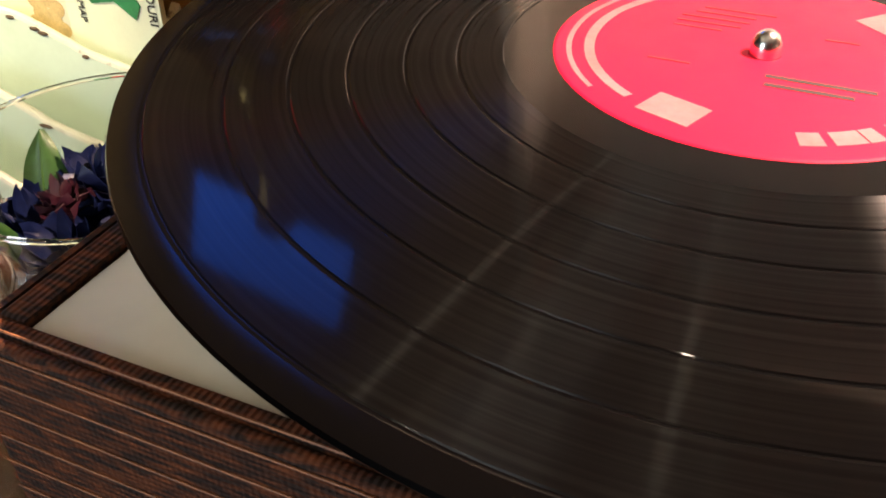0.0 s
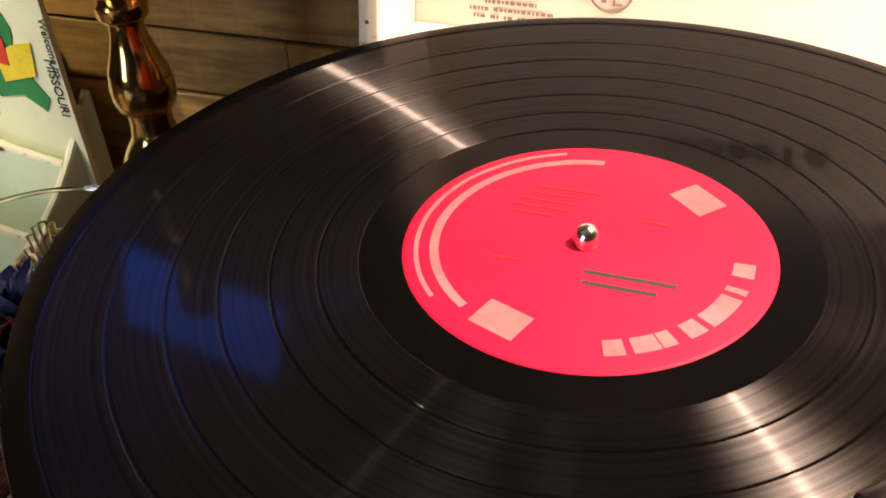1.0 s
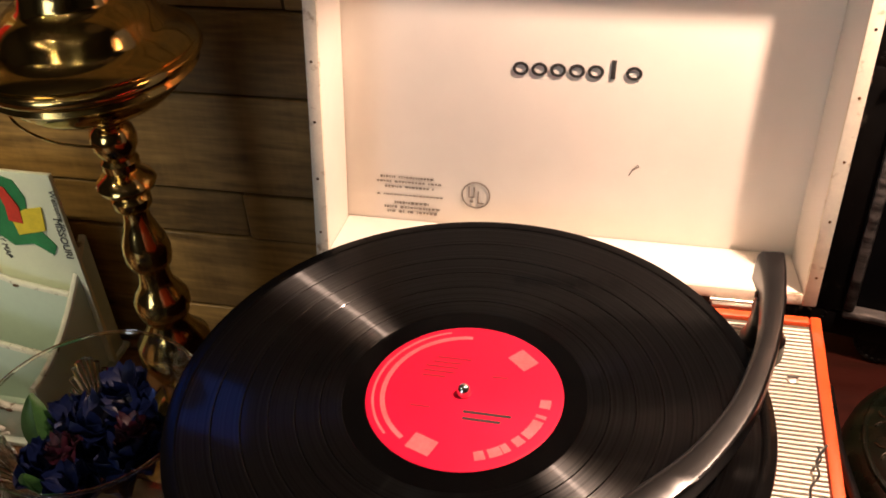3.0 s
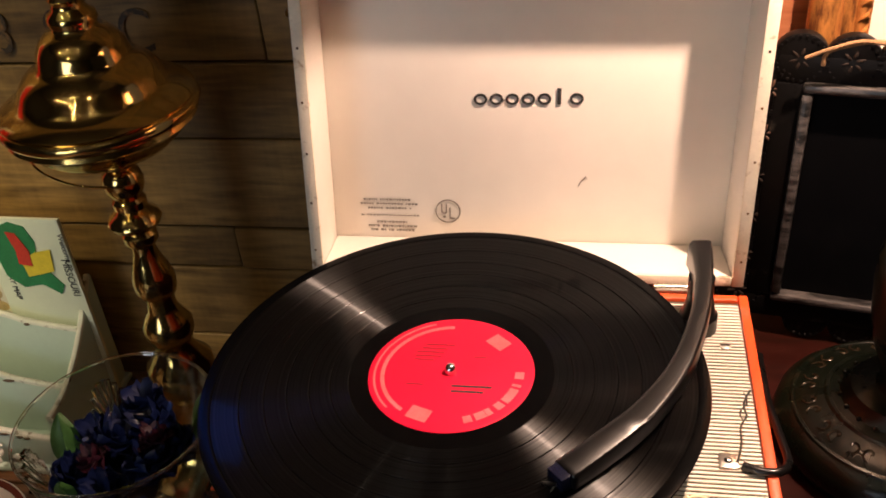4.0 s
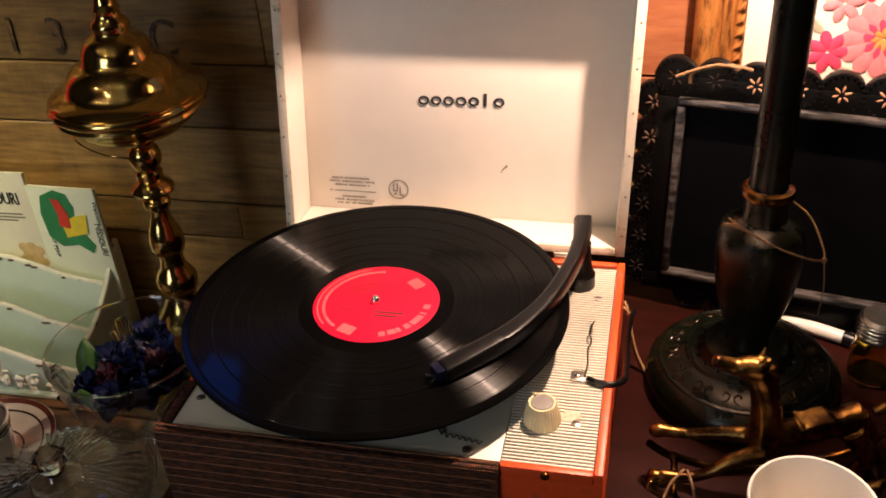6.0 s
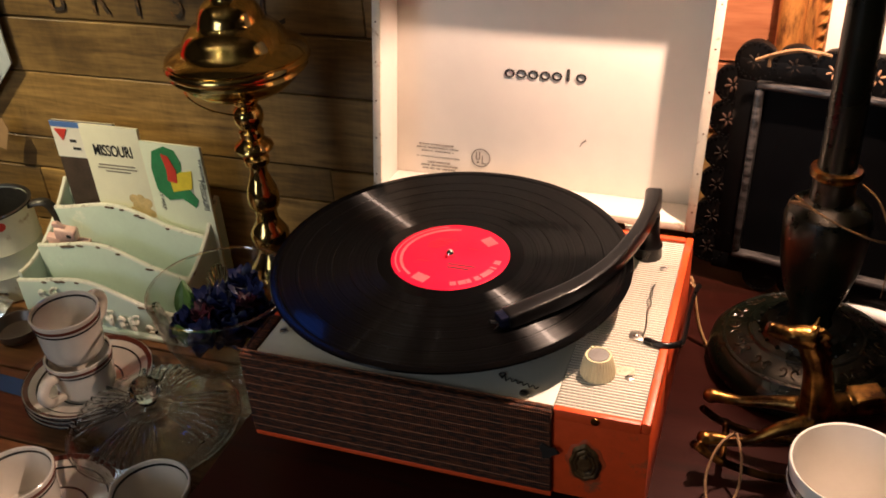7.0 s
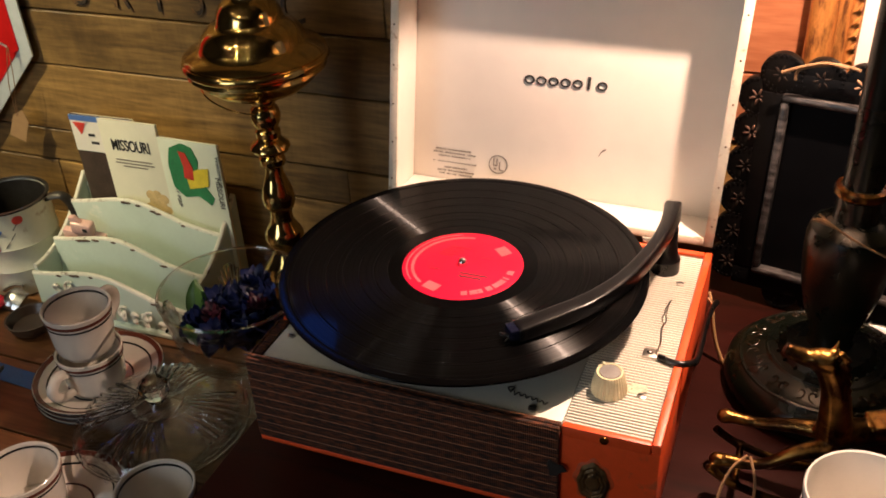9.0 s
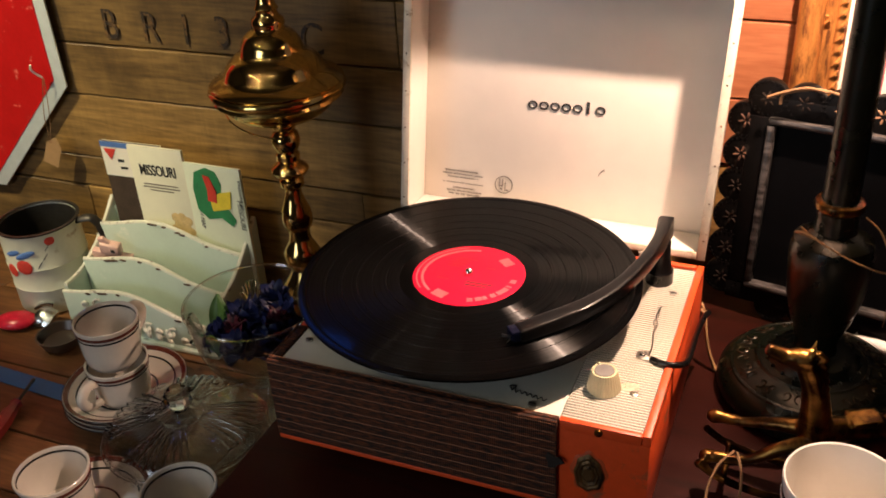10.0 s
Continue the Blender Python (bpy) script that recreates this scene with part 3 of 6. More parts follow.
# raised border round the deck
part("border", span(X1 - 0.0065, X1 - 0.0002, Y0 + 0.001, Y1, DECK - 0.008, DECK + 0.0022, 0.0012), "orange", player)
part("border", span(0.118, X1 - 0.0068, Y0, Y0 + 0.0055, DECK - 0.008, DECK + 0.002, 0.0012), "orange", player)
part("border", span(X0, X1 - 0.0068, Y1 - 0.006, Y1, DECK - 0.008, DECK + 0.002, 0.0012), "orange", player)
part("border", span(X0 + 0.0002, X0 + 0.0075, -0.074, Y1 - 0.0062, DECK - 0.008, DECK + 0.002, 0.0012), "orange", player)
grille = part("grille", span(X0 - 0.0025, 0.1175, Y0 - 0.004, Y0 - 0.0003, BOT + 0.004, DECK + 0.002, 0.0012), "cloth", player, "dark brown woven speaker cloth")
part("grille_side", span(X0 - 0.0028, X0 - 0.0003, Y0, -0.075, BOT + 0.004, DECK + 0.002, 0.001), "cloth", player)
part("grille_lip", span(X0, 0.1175, Y0, Y0 + 0.0045, DECK - 0.006, DECK + 0.002, 0.001), "cloth", player)
part("grille_lip", span(X0, X0 + 0.0075, Y0 + 0.0047, -0.0745, DECK - 0.006, DECK + 0.002, 0.001), "cloth", player)
for k in range(10):
    z = BOT + 0.012 + k * 0.0088
    part("thread", tube([(X0 - 0.002, Y0 - 0.0043, z), (0.0, Y0 - 0.0044, z), (0.116, Y0 - 0.0043, z)], 0.0003, 5, steps=2), "thread", grille)
part("trim", span(X0 - 0.002, 0.1175, Y0 - 0.0035, Y0, BOT - 0.001, BOT + 0.0038, 0.001), "orange", player)
badge = part("badge", lathe([(0, 0), (0.0135, 0), (0.0142, 0.0008), (0.0118, 0.0020), (0.0100, 0.0013), (0.0086, 0.0022), (0.0066, 0.0014), (0.0055, 0.0026), (0.0030, 0.0030), (0, 0.0020)], 64,
                            wobble=lambda a, r, z: (r * (1 + 0.04 * math.cos(8 * a) + 0.04 * math.cos(3 * a + 1)), z)), "badge", player, "tarnished dark brass badge",
             pose(0.1422, Y0 - 0.0004, 0.8218, 90) @ Matrix.Diagonal((0.82, 1.28, 1, 1)))
part("glue_halo", lathe([(0, 0), (0.0165, 0), (0.0160, 0.0003), (0, 0.0003)], 40, wobble=lambda a, r, z: (r * (1 + 0.07 * math.cos(8 * a) + 0.05 * math.sin(5 * a)), z)), "glue", player, "brown glue mark round the badge",
     pose(0.1422, Y0 - 0.0001, 0.8218, 90) @ Matrix.Diagonal((0.86, 1.25, 1, 1)))
part("stud", lathe([(0, 0), (0.0032, 0), (0.003, 0.0012), (0, 0.0016)], 14), "old_brass", player, "", pose(0.1483, Y0 - 0.0002, 0.8635, 90))
part("torn_cloth", lathe([(0, 0), (0.007, 0), (0.0065, 0.0012), (0.003, 0.0018), (0, 0.001)], 9, wobble=lambda a, r, z: (r * (1 + 0.35 * math.sin(3 * a + 1)), z)),
     "gap", player, "frayed hole in the cloth", pose(0.1155, Y0 - 0.004, 0.83, 90))
# deck
part("plate", span(-0.1250, 0.1172, Y0 + 0.0048, Y1 - 0.0065, DECK - 0.006, DECK, 0.0006), "plate", player, "smooth cream plate")
ribbed = part("ribbed_plate", span(0.1175, X1 - 0.0068, Y0 + 0.0058, Y1 - 0.0065, DECK - 0.006, DECK - 0.0006, 0.0003), "groove", player, "ribbed white plate")
rib_mesh = None
for k in range(75):
    y = Y0 + 0.0078 + k * 0.00316
    if y > Y1 - 0.008:
        break
    if rib_mesh is None:
        ob = part("rib", box(X1 - 0.0072 - 0.1178, 0.0019, 0.0012, (0, 0, 0), 0.0003, 1), "rib", ribbed)
        rib_mesh = ob.data
    else:
        ob = new("rib", rib_mesh)
        ob.parent = ribbed
    ob.matrix_basis = Matrix.Translation(((0.1178 + X1 - 0.0072) / 2, y, DECK - 0.0002))


def screw(x, y, z=DECK):
    s = part("screw", lathe([(0, 0), (0.0036, 0), (0.0034, 0.0012), (0.0015, 0.0018), (0, 0.0018)], 18, (x, y, z)), "steel", player)
    part("slot", box(0.005, 0.0007, 0.0004, (x, y, z + 0.0018), 0, rot=None), "gap", s)


for x, y in ((-0.1151, -0.0911), (0.1676, 0.0735), (0.1643, -0.0765), (0.0935, -0.113)):
    screw(x, y)
# the maker's name on the plate, as a plain wavy mark
mark = [(0.0735 + 0.00070 * k, -0.1000 - 0.00012 * k + 0.0016 * math.sin(k * 0.95) * (1.5 if k < 6 else 1), DECK + 0.0003) for k in range(42)]
part("maker_mark", tube(mark, 0.0004, 6, steps=2), "ink", player)
part("maker_mark", tube([(0.0735, -0.101, DECK + 0.0003), (0.0700, -0.0965, DECK + 0.0003), (0.0745, -0.095, DECK + 0.0003), (0.0735, -0.0985, DECK + 0.0003)], 0.0006, 6), "ink", player)
# platter under the record
platter = part("platter", lathe([(0, 0.006), (0.118, 0.006), (0.122, 0.010), (0.123, 0.026), (0.120, 0.0315), (0, 0.0315)], 72, (0, 0, DECK)), "black", player)
part("spindle", lathe([(0, 0.02), (0.0037, 0.02), (0.0037, 0.0355), (0.0036, 0.0372), (0.0026, 0.0392), (0.0012, 0.0402), (0, 0.0405)], 20, (0, 0, DECK)), "chrome", player)
# control knob
kn = part("knob", lathe([(0, 0.0005), (0.0128, 0.0005), (0.0132, 0.003), (0.0104, 0.0160), (0.0096, 0.0180), (0.0084, 0.0180), (0.0080, 0.0170), (0, 0.0170)], 64,
                        (0.1405, -0.0770, DECK), wobble=lambda a, r, z: (r * (1 + (0.022 * math.cos(32 * a) if r > 0.0095 else 0)), z)), "knob", player, "fluted ivory volume knob")
part("cap", lathe([(0, 0), (0.0079, 0), (0.0074, 0.0011), (0, 0.0015)], 32, (0.1405, -0.0770, DECK + 0.0172)), "knob_cap", kn, "worn grey metal cap")
part("pointer", ball(0.0016, (0.1345, -0.0700, DECK + 0.0180)), "knob", kn)
part("glue_stain", lathe([(0, 0), (0.008, 0), (0.006, 0.0004), (0, 0.0004)], 11, (0.1565, -0.0705, DECK + 0.0006), wobble=lambda a, r, z: (r * (1 + 0.4 * math.sin(2 * a + 1) + 0.2 * math.sin(5 * a)), z)), "glue_pale", player, "brown glue stain")
# arm rest bracket with a twisted wire
br = part("bracket", span(0.1555, 0.1665, -0.0325, -0.0215, DECK + 0.0005, DECK + 0.0022, 0.0006), "steel", player)
part("rivet", ball(0.0026, (0.1605, -0.027, DECK + 0.0022), (1, 1, 0.5)), "chrome", br)
part("wire", tube([(0.1655, -0.028, DECK + 0.002), (0.1672, -0.023, DECK + 0.011), (0.1665, -0.018, DECK + 0.02), (0.1692, -0.0155, DECK + 0.026), (0.1672, -0.013, DECK + 0.033), (0.1705, -0.010, DECK + 0.041)], (0.0008, 0.0006), 7), "steel", br, "twisted bare wire")
part("wire", tube([(0.1680, -0.0162, DECK + 0.023), (0.1655, -0.015, DECK + 0.028), (0.1692, -0.0118, DECK + 0.033), (0.1668, -0.0085, DECK + 0.038)], (0.0007, 0.0004), 7), "steel", br)
part("plug_lead", tube([(0.168, -0.031, DECK + 0.0026), (0.178, -0.035, DECK + 0.0032), (0.188, -0.034, DECK + 0.003), (0.1945, -0.020, DECK - 0.003), (0.1945, 0.010, DECK - 0.012), (0.1935, 0.050, DECK - 0.022), (0.1945, 0.085, DECK - 0.028), (0.1965, 0.108, DECK - 0.036)], 0.0026, 10), "black", player, "black rubber lead over the edge")
# lid
LU, LR, LD, LT, LH = -0.1543, 0.1532, 0.0517, 0.0071, 0.274
lid = part("lid", span(LU, LR, LD + 0.0002, LD + 0.005, 0.0, LH, 0.002), "cream", player, "cream lid, standing open", pose(0.0316, 0.130, 0.8728, -8.3, 2.4, 3.1))
for a in ((LU, LU + LT, 0.003, LD, 0.0, LH), (LR - LT, LR, 0.003, LD, 0.0, LH), (LU + LT + 0.0002, LR - LT - 0.0002, 0.003, LD, 0.0, LT), (LU + LT + 0.0002, LR - LT - 0.0002, 0.003, LD, LH - LT, LH)):
    part("lid_side", span(*a, 0.0012), "cream", lid)
for a in ((LU - 0.0007, LU + LT + 0.0005, -0.0005, 0.0028, 0.0, LH + 0.0005), (LR - LT - 0.0005, LR + 0.0007, -0.0005, 0.0028, 0.0, LH + 0.0005),
          (LU + LT + 0.0007, LR - LT - 0.0007, -0.0004, 0.0028, 0.0003, LT + 0.0005), (LU + LT + 0.0007, LR - LT - 0.0007, -0.0004, 0.0028, LH - LT - 0.0005, LH + 0.0002)):
    part("rim", span(*a, 0.0008), "rim", lid, "worn cream edging")
for x, n in ((LU + 0.003, 7), (LR - 0.003, 7)):  # nail heads along the edging
    for k in range(n):
        part("nail", ball(0.0009, (x, -0.0005, 0.020 + 0.037 * k), (1, 0.4, 1), u=8, v=5), "old_brass", lid)
part("clasp", box(0.004, 0.006, 0.016, (LU - 0.0022, 0.014, 0.185), 0.001), "steel", lid)
part("clasp_pin", ball(0.0028, (LU - 0.0052, 0.013, 0.188), (0.6, 1, 1), u=10, v=6), "old_brass", lid)
for x in (-0.085, 0.105):
    h = part("hinge", span(x - 0.012, x + 0.012, -0.006, 0.0, -0.005, -0.001, 0.0008), "steel", lid)
    part("pin", tube([(x - 0.013, -0.001, -0.0008), (x + 0.013, -0.001, -0.0008)], 0.0016, 10, steps=0), "steel", h)
FACE = LD - 0.0002
# the maker's name, as plain dark shapes
for k in range(7):
    part("name_shape", lathe([(0.0026, 0), (0.0042, 0), (0.0042, 0.0007), (0.0026, 0.0007), (0.0026, 0)], 20) if k != 5 else box(0.0024, 0.0118, 0.0007, (-0.0008, 0.0018, 0.0003), 0.0002),
         "ink", lid, "", pose(-0.0345 + 0.0114 * k, FACE, 0.1185 + 0.0002 * k, 90) @ Matrix.Diagonal((1.18, 1, 1, 1)))
ring = part("approval_mark", lathe([(0.0088, 0), (0.0096, 0), (0.0096, 0.0005), (0.0088, 0.0005), (0.0088, 0)], 40), "grey_ink", lid, "round printed approval mark", pose(-0.0596, FACE, 0.0299, 90))
for a in ((-0.0046, 0.0022, 0.0009, 0.0078), (-0.0012, 0.0022, 0.0009, 0.0078), (-0.0029, -0.0015, 0.0030, 0.0009), (0.0016, -0.0016, 0.0009, 0.0090), (0.0034, -0.0057, 0.0040, 0.0009), (-0.0028, -0.0046, 0.0022, 0.0016)):
    part("stroke", box(a[2], a[3], 0.0005, (a[0], a[1], 0.0003), 0), "grey_ink", ring)
printed = [(-0.1055, 0.0385, 0.038, 0.0016), (-0.1040, 0.0350, 0.046, 0.0014), (-0.1045, 0.0314, 0.034, 0.0014), (-0.1040, 0.0254, 0.046, 0.0011),
           (-0.1030, 0.0198, 0.024, 0.0018), (-0.1030, 0.0163, 0.038, 0.0017), (-0.1030, 0.0130, 0.034, 0.0017)]
words = []
for x, y, w, h in printed:
    u = x - w / 2
    while u < x + w / 2:
        k = min(rng.choice((0.0016, 0.0022, 0.0028)), x + w / 2 - u)
        words.append((u + k / 2, y, max(k - 0.0007, 0.0005), h * rng.uniform(0.75, 1.0)))
        u += k + (0.0018 if rng.random() < 0.15 else 0)
bars(words, "grey_ink", lid, "printed_line", FACE - 0.0002)
part("scratch", tube([(0.0378, FACE, 0.0528), (0.0398, FACE - 0.0002, 0.0568), (0.0425, FACE, 0.0592)], (0.0003, 0.0007), 6), "grey_ink", lid)
part("scratch", tube([(0.0435, FACE, 0.0587), (0.0425, FACE - 0.0002, 0.0607)], (0.0005, 0.0003), 6), "grey_ink", lid)

# tone arm: a bent tapering beam on a post
arm = part("tonearm", bmesh.new(), "arm", player, "curved black plastic tone arm")
ab = bmesh.new()
AXIS = smooth_path([(0.1500, 0.114, 0.918), (0.1508, 0.097, 0.9185), (0.1500, 0.074, 0.918), (0.1450, 0.041, 0.917), (0.1325, -0.001, 0.915), (0.1130, -0.036, 0.9135), (0.0895, -0.063, 0.912), (0.0712, -0.0805, 0.910)], 5)
rings = []
for i, p in enumerate(AXIS):
    d = (AXIS[min(i + 1, len(AXIS) - 1)] - AXIS[max(i - 1, 0)]).normalized()
    s = d.cross(Vector((0, 0, 1))).normalized()
    f = i / (len(AXIS) - 1)
    w = 0.0080 - 0.0024 * math.sin(math.pi * min(1, f * 1.25)) + (0.0005 * f)
    hgt = 0.012 - 0.004 * f + 0.004 * (1 - f) ** 3
    sec = [(-1, -1), (-0.95, 0.50), (-0.80, 0.66), (0.60, 0.66), (0.92, 0.20), (1, -1)]
    rings.append([ab.verts.new(p + s * w * u + Vector((0, 0, hgt * v * (1 if v < 0 else 0.45)))) for u, v in sec])
for p, q in zip(rings, rings[1:]):
    for j in range(6):
        ab.faces.new((p[j], p[(j + 1) % 6], q[(j + 1) % 6], q[j]))
ab.faces.new(rings[0])
ab.faces.new(rings[-1][::-1])
bmesh.ops.recalc_face_normals(ab, faces=ab.faces)
bmesh.ops.bevel(ab, geom=[e for e in ab.edges if e.calc_face_angle(0) > 0.5], offset=0.0012, segments=2, affect="EDGES", profile=0.5)
ab.to_mesh(arm.data)
arm.data.shade_smooth()
arm.data.set_sharp_from_angle(angle=radians(40))
ab.free()
part("post", lathe([(0, 0), (0.0125, 0), (0.0125, 0.012), (0.0105, 0.014), (0.0085, 0.028), (0.0085, 0.042), (0, 0.042)], 32, (0.1510, 0.0925, DECK)), "black", arm)
cart = part("cartridge", span(-0.006, 0.006, -0.011, 0.011, -0.0075, 0.0015, 0.001), "navy", arm, "dark blue stylus holder", pose(0.0745, -0.0770, 0.9100, 0, 0, -47))
part("stylus", tube([(0, -0.010, -0.0068), (0, -0.0135, -0.0100)], (0.0007, 0.0003), 6, steps=0), "steel", cart)
part("needle_lever", tube([(0.002, -0.011, -0.004), (-0.003, -0.0165, -0.004)], 0.0012, 8, steps=0), "black", cart)

# the record
record = thing("record", "black vinyl long-playing record with a red label, on the player", "record", pose(0, 0, RECORD - 0.0015, 0, 0, 0))
R_OUT, GAPS = 0.1508, (0.1435, 0.1265, 0.1120, 0.0985, 0.0850, 0.0725, 0.0612)
prof = [(0, -0.0012), (0.148, -0.0012), (0.1503, -0.0006), (R_OUT, 0.0004), (0.1504, 0.0014), (0.1475, 0.0018), (0.1445, 0.00165)]
disc = part("disc", lathe(prof + [(0.1443, 0.0015), (0.1436, 0.00135), (0.05, 0.00135), (0, 0.00135)], 160), "vinyl_gap", record, "", None, 30)
for a, b in zip(GAPS, GAPS[1:]):
    part("groove_band", lathe([(a - 0.0001, 0.00137), (a - 0.0004, 0.0016), (b + 0.0008, 0.0016), (b + 0.0005, 0.00137)], 160), "vinyl", record, "", None, 15)
lab = part("label", lathe([(0.0038, 0.0013), (0.0038, 0.00175), (0.049, 0.00175), (0.0497, 0.0016), (0.050, 0.0013)], 128), "label", record, "red paper label with pale print")


def arc(r0, r1, a0, a1, z, n):
    b = bmesh.new()
    inner = [b.verts.new((r0 * math.cos(radians(a0 + (a1 - a0) * k / n)), r0 * math.sin(radians(a0 + (a1 - a0) * k / n)), z)) for k in range(n + 1)]
    outer = [b.verts.new((r1 * math.cos(radians(a0 + (a1 - a0) * k / n)), r1 * math.sin(radians(a0 + (a1 - a0) * k / n)), z)) for k in range(n + 1)]
    for k in range(n):
        b.faces.new((inner[k], outer[k], outer[k + 1], inner[k + 1]))
    e = bmesh.ops.extrude_face_region(b, geom=b.faces[:])
    bmesh.ops.translate(b, vec=(0, 0, 0.00012), verts=[v for v in e["geom"] if isinstance(v, bmesh.types.BMVert)])
    return b


for k, w in enumerate((7, 9, 5, 7, 10, 7, 3, 8)):  # a pale arched word, as plain blocks
    part("label_block", arc(0.0385, 0.0440, -72 + k * 9.6, -72 + k * 9.6 + w, 0.00172, 3), "label_pale", lab)
part("label_arc", arc(0.0400, 0.0425, 95, 235, 0.00172, 40), "label_pale", lab)
part("label_arc", arc(0.0455, 0.0468, 110, 225, 0.00172, 40), "label_pale", lab)
for a in (48, 250):
    part("label_box", box(0.013, 0.010, 0.00015, (0.0385 * math.cos(radians(a)), 0.0385 * math.sin(radians(a)), 0.0018), 0, rot=pose(0, 0, 0, 0, 0, a - 90)), "label_pale", lab)
for x, y, w in ((0.014, -0.012, 0.024), (0.012, -0.0165, 0.0192), (-0.018, 0.010, 0.012), (-0.016, 0.0135, 0.016), (-0.015, 0.017, 0.017), (-0.013, 0.0205, 0.015), (-0.010, 0.024, 0.018), (0.016, 0.014, 0.008), (-0.02, -0.012, 0.01)):
    part("label_line", box(w, 0.0017 if w > 0.019 else 0.0009, 0.00014, (x, y, 0.0018), 0), "ink" if w > 0.019 else "red_ink", lab)

# wall boards and table boards
SEAMS = [0.0, 0.10, 0.19, 0.28, 0.38, 0.47, 0.56, 0.648, 0.737, 0.787, 0.886, 0.962, 1.045, 1.14, 1.23, 1.33, 1.42, 1.52, 1.62, 1.72, 1.81, 1.91, 2.0, 2.1, 2.2, 2.3, 2.4, 2.5, 2.6]
CUTS = {0.737: (-0.2745,), 0.886: (-0.10, 0.12), 0.648: (-0.745, -0.2), 0.962: (-0.205, 0.12), 1.045: (0.12,)}


def board_object(name, x0, x1, a0, a1, lo, hi, parent, upright, material):
    """One board between x0 and x1; a0 to a1 its width, lo to hi its thickness."""
    g = 0.0012
    if upright:
        b = box(x1 - x0 - g, hi - lo, a1 - a0 - 2 * g, (0, 0, 0), 0.0012, 1)
        at = ((x0 + x1) / 2, (lo + hi) / 2, (a0 + a1) / 2)
    else:
        b = box(x1 - x0 - g, a1 - a0 - 2 * g, hi - lo, (0, 0, 0), 0.0012, 1)
        at = ((x0 + x1) / 2, (a0 + a1) / 2, (lo + hi) / 2)
    return part(name, b, material, parent, "", Matrix.Translation(at))

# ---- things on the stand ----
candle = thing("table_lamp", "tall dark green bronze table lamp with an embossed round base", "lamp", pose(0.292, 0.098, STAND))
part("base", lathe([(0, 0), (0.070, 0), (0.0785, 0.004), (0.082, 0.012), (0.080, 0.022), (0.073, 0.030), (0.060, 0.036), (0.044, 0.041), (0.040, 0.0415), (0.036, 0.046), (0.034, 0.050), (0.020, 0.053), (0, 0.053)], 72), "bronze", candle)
for k in range(30):  # embossed scrolls round the base
    a, q = 2 * math.pi * k / 30, 1 if k % 2 else -1
    pts = [((0.0585 + 0.0062 * (1 - f) * math.cos(q * 5.2 * f)) * math.cos(a + 0.10 * (1 - f) * math.sin(q * 5.2 * f)), (0.0585 + 0.0062 * (1 - f) * math.cos(q * 5.2 * f)) * math.sin(a + 0.10 * (1 - f) * math.sin(q * 5.2 * f)),
            0.0366 - 0.30 * 0.0062 * (1 - f) * math.cos(q * 5.2 * f)) for f in [j / 8 for j in range(9)]]
    part("embossed_scroll", tube(pts, (0.0005, 0.0011, 0.0009), 6, steps=2), "emboss", candle)
part("embossed_ring", lathe([(0.0500, 0.0392), (0.0485, 0.0410), (0.0465, 0.0412), (0.0455, 0.0402)], 72), "bronze", candle)
part("embossed_ring", lathe([(0.0720, 0.0302), (0.0708, 0.0322), (0.0690, 0.0328), (0.0680, 0.0322)], 72), "bronze", candle)
for k in range(20):
    a = 2 * math.pi * k / 20
    part("bead", ball(0.0018, (0.0405 * math.cos(a), 0.0405 * math.sin(a), 0.0425), u=8, v=6), "bronze", candle)
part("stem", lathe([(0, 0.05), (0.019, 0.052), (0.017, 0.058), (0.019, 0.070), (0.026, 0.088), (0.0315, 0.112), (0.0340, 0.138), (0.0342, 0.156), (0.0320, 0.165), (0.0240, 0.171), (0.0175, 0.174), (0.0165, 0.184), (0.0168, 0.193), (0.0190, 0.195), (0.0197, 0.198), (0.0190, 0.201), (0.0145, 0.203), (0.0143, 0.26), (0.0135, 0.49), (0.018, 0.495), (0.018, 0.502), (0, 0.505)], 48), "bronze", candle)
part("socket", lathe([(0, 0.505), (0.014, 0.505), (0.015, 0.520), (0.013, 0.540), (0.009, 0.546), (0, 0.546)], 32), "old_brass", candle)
# assumed shade out of view, opening sized to keep lamplight off the left wall
part("shade", lathe([(0.098, 0.530), (0.100, 0.530), (0.062, 0.697), (0.022, 0.704), (0.022, 0.702), (0.060, 0.695), (0.098, 0.530)], 72, (-0.008, 0.008, 0)), "shade", candle, "dark lampshade, assumed out of view")
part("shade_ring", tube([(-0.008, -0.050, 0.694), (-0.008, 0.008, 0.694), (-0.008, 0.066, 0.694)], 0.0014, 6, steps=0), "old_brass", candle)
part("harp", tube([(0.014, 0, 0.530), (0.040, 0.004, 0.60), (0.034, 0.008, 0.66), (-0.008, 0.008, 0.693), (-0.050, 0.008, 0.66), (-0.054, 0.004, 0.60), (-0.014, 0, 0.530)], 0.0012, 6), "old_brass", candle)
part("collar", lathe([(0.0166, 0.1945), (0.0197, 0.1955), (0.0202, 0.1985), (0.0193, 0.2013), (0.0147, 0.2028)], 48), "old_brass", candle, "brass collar")

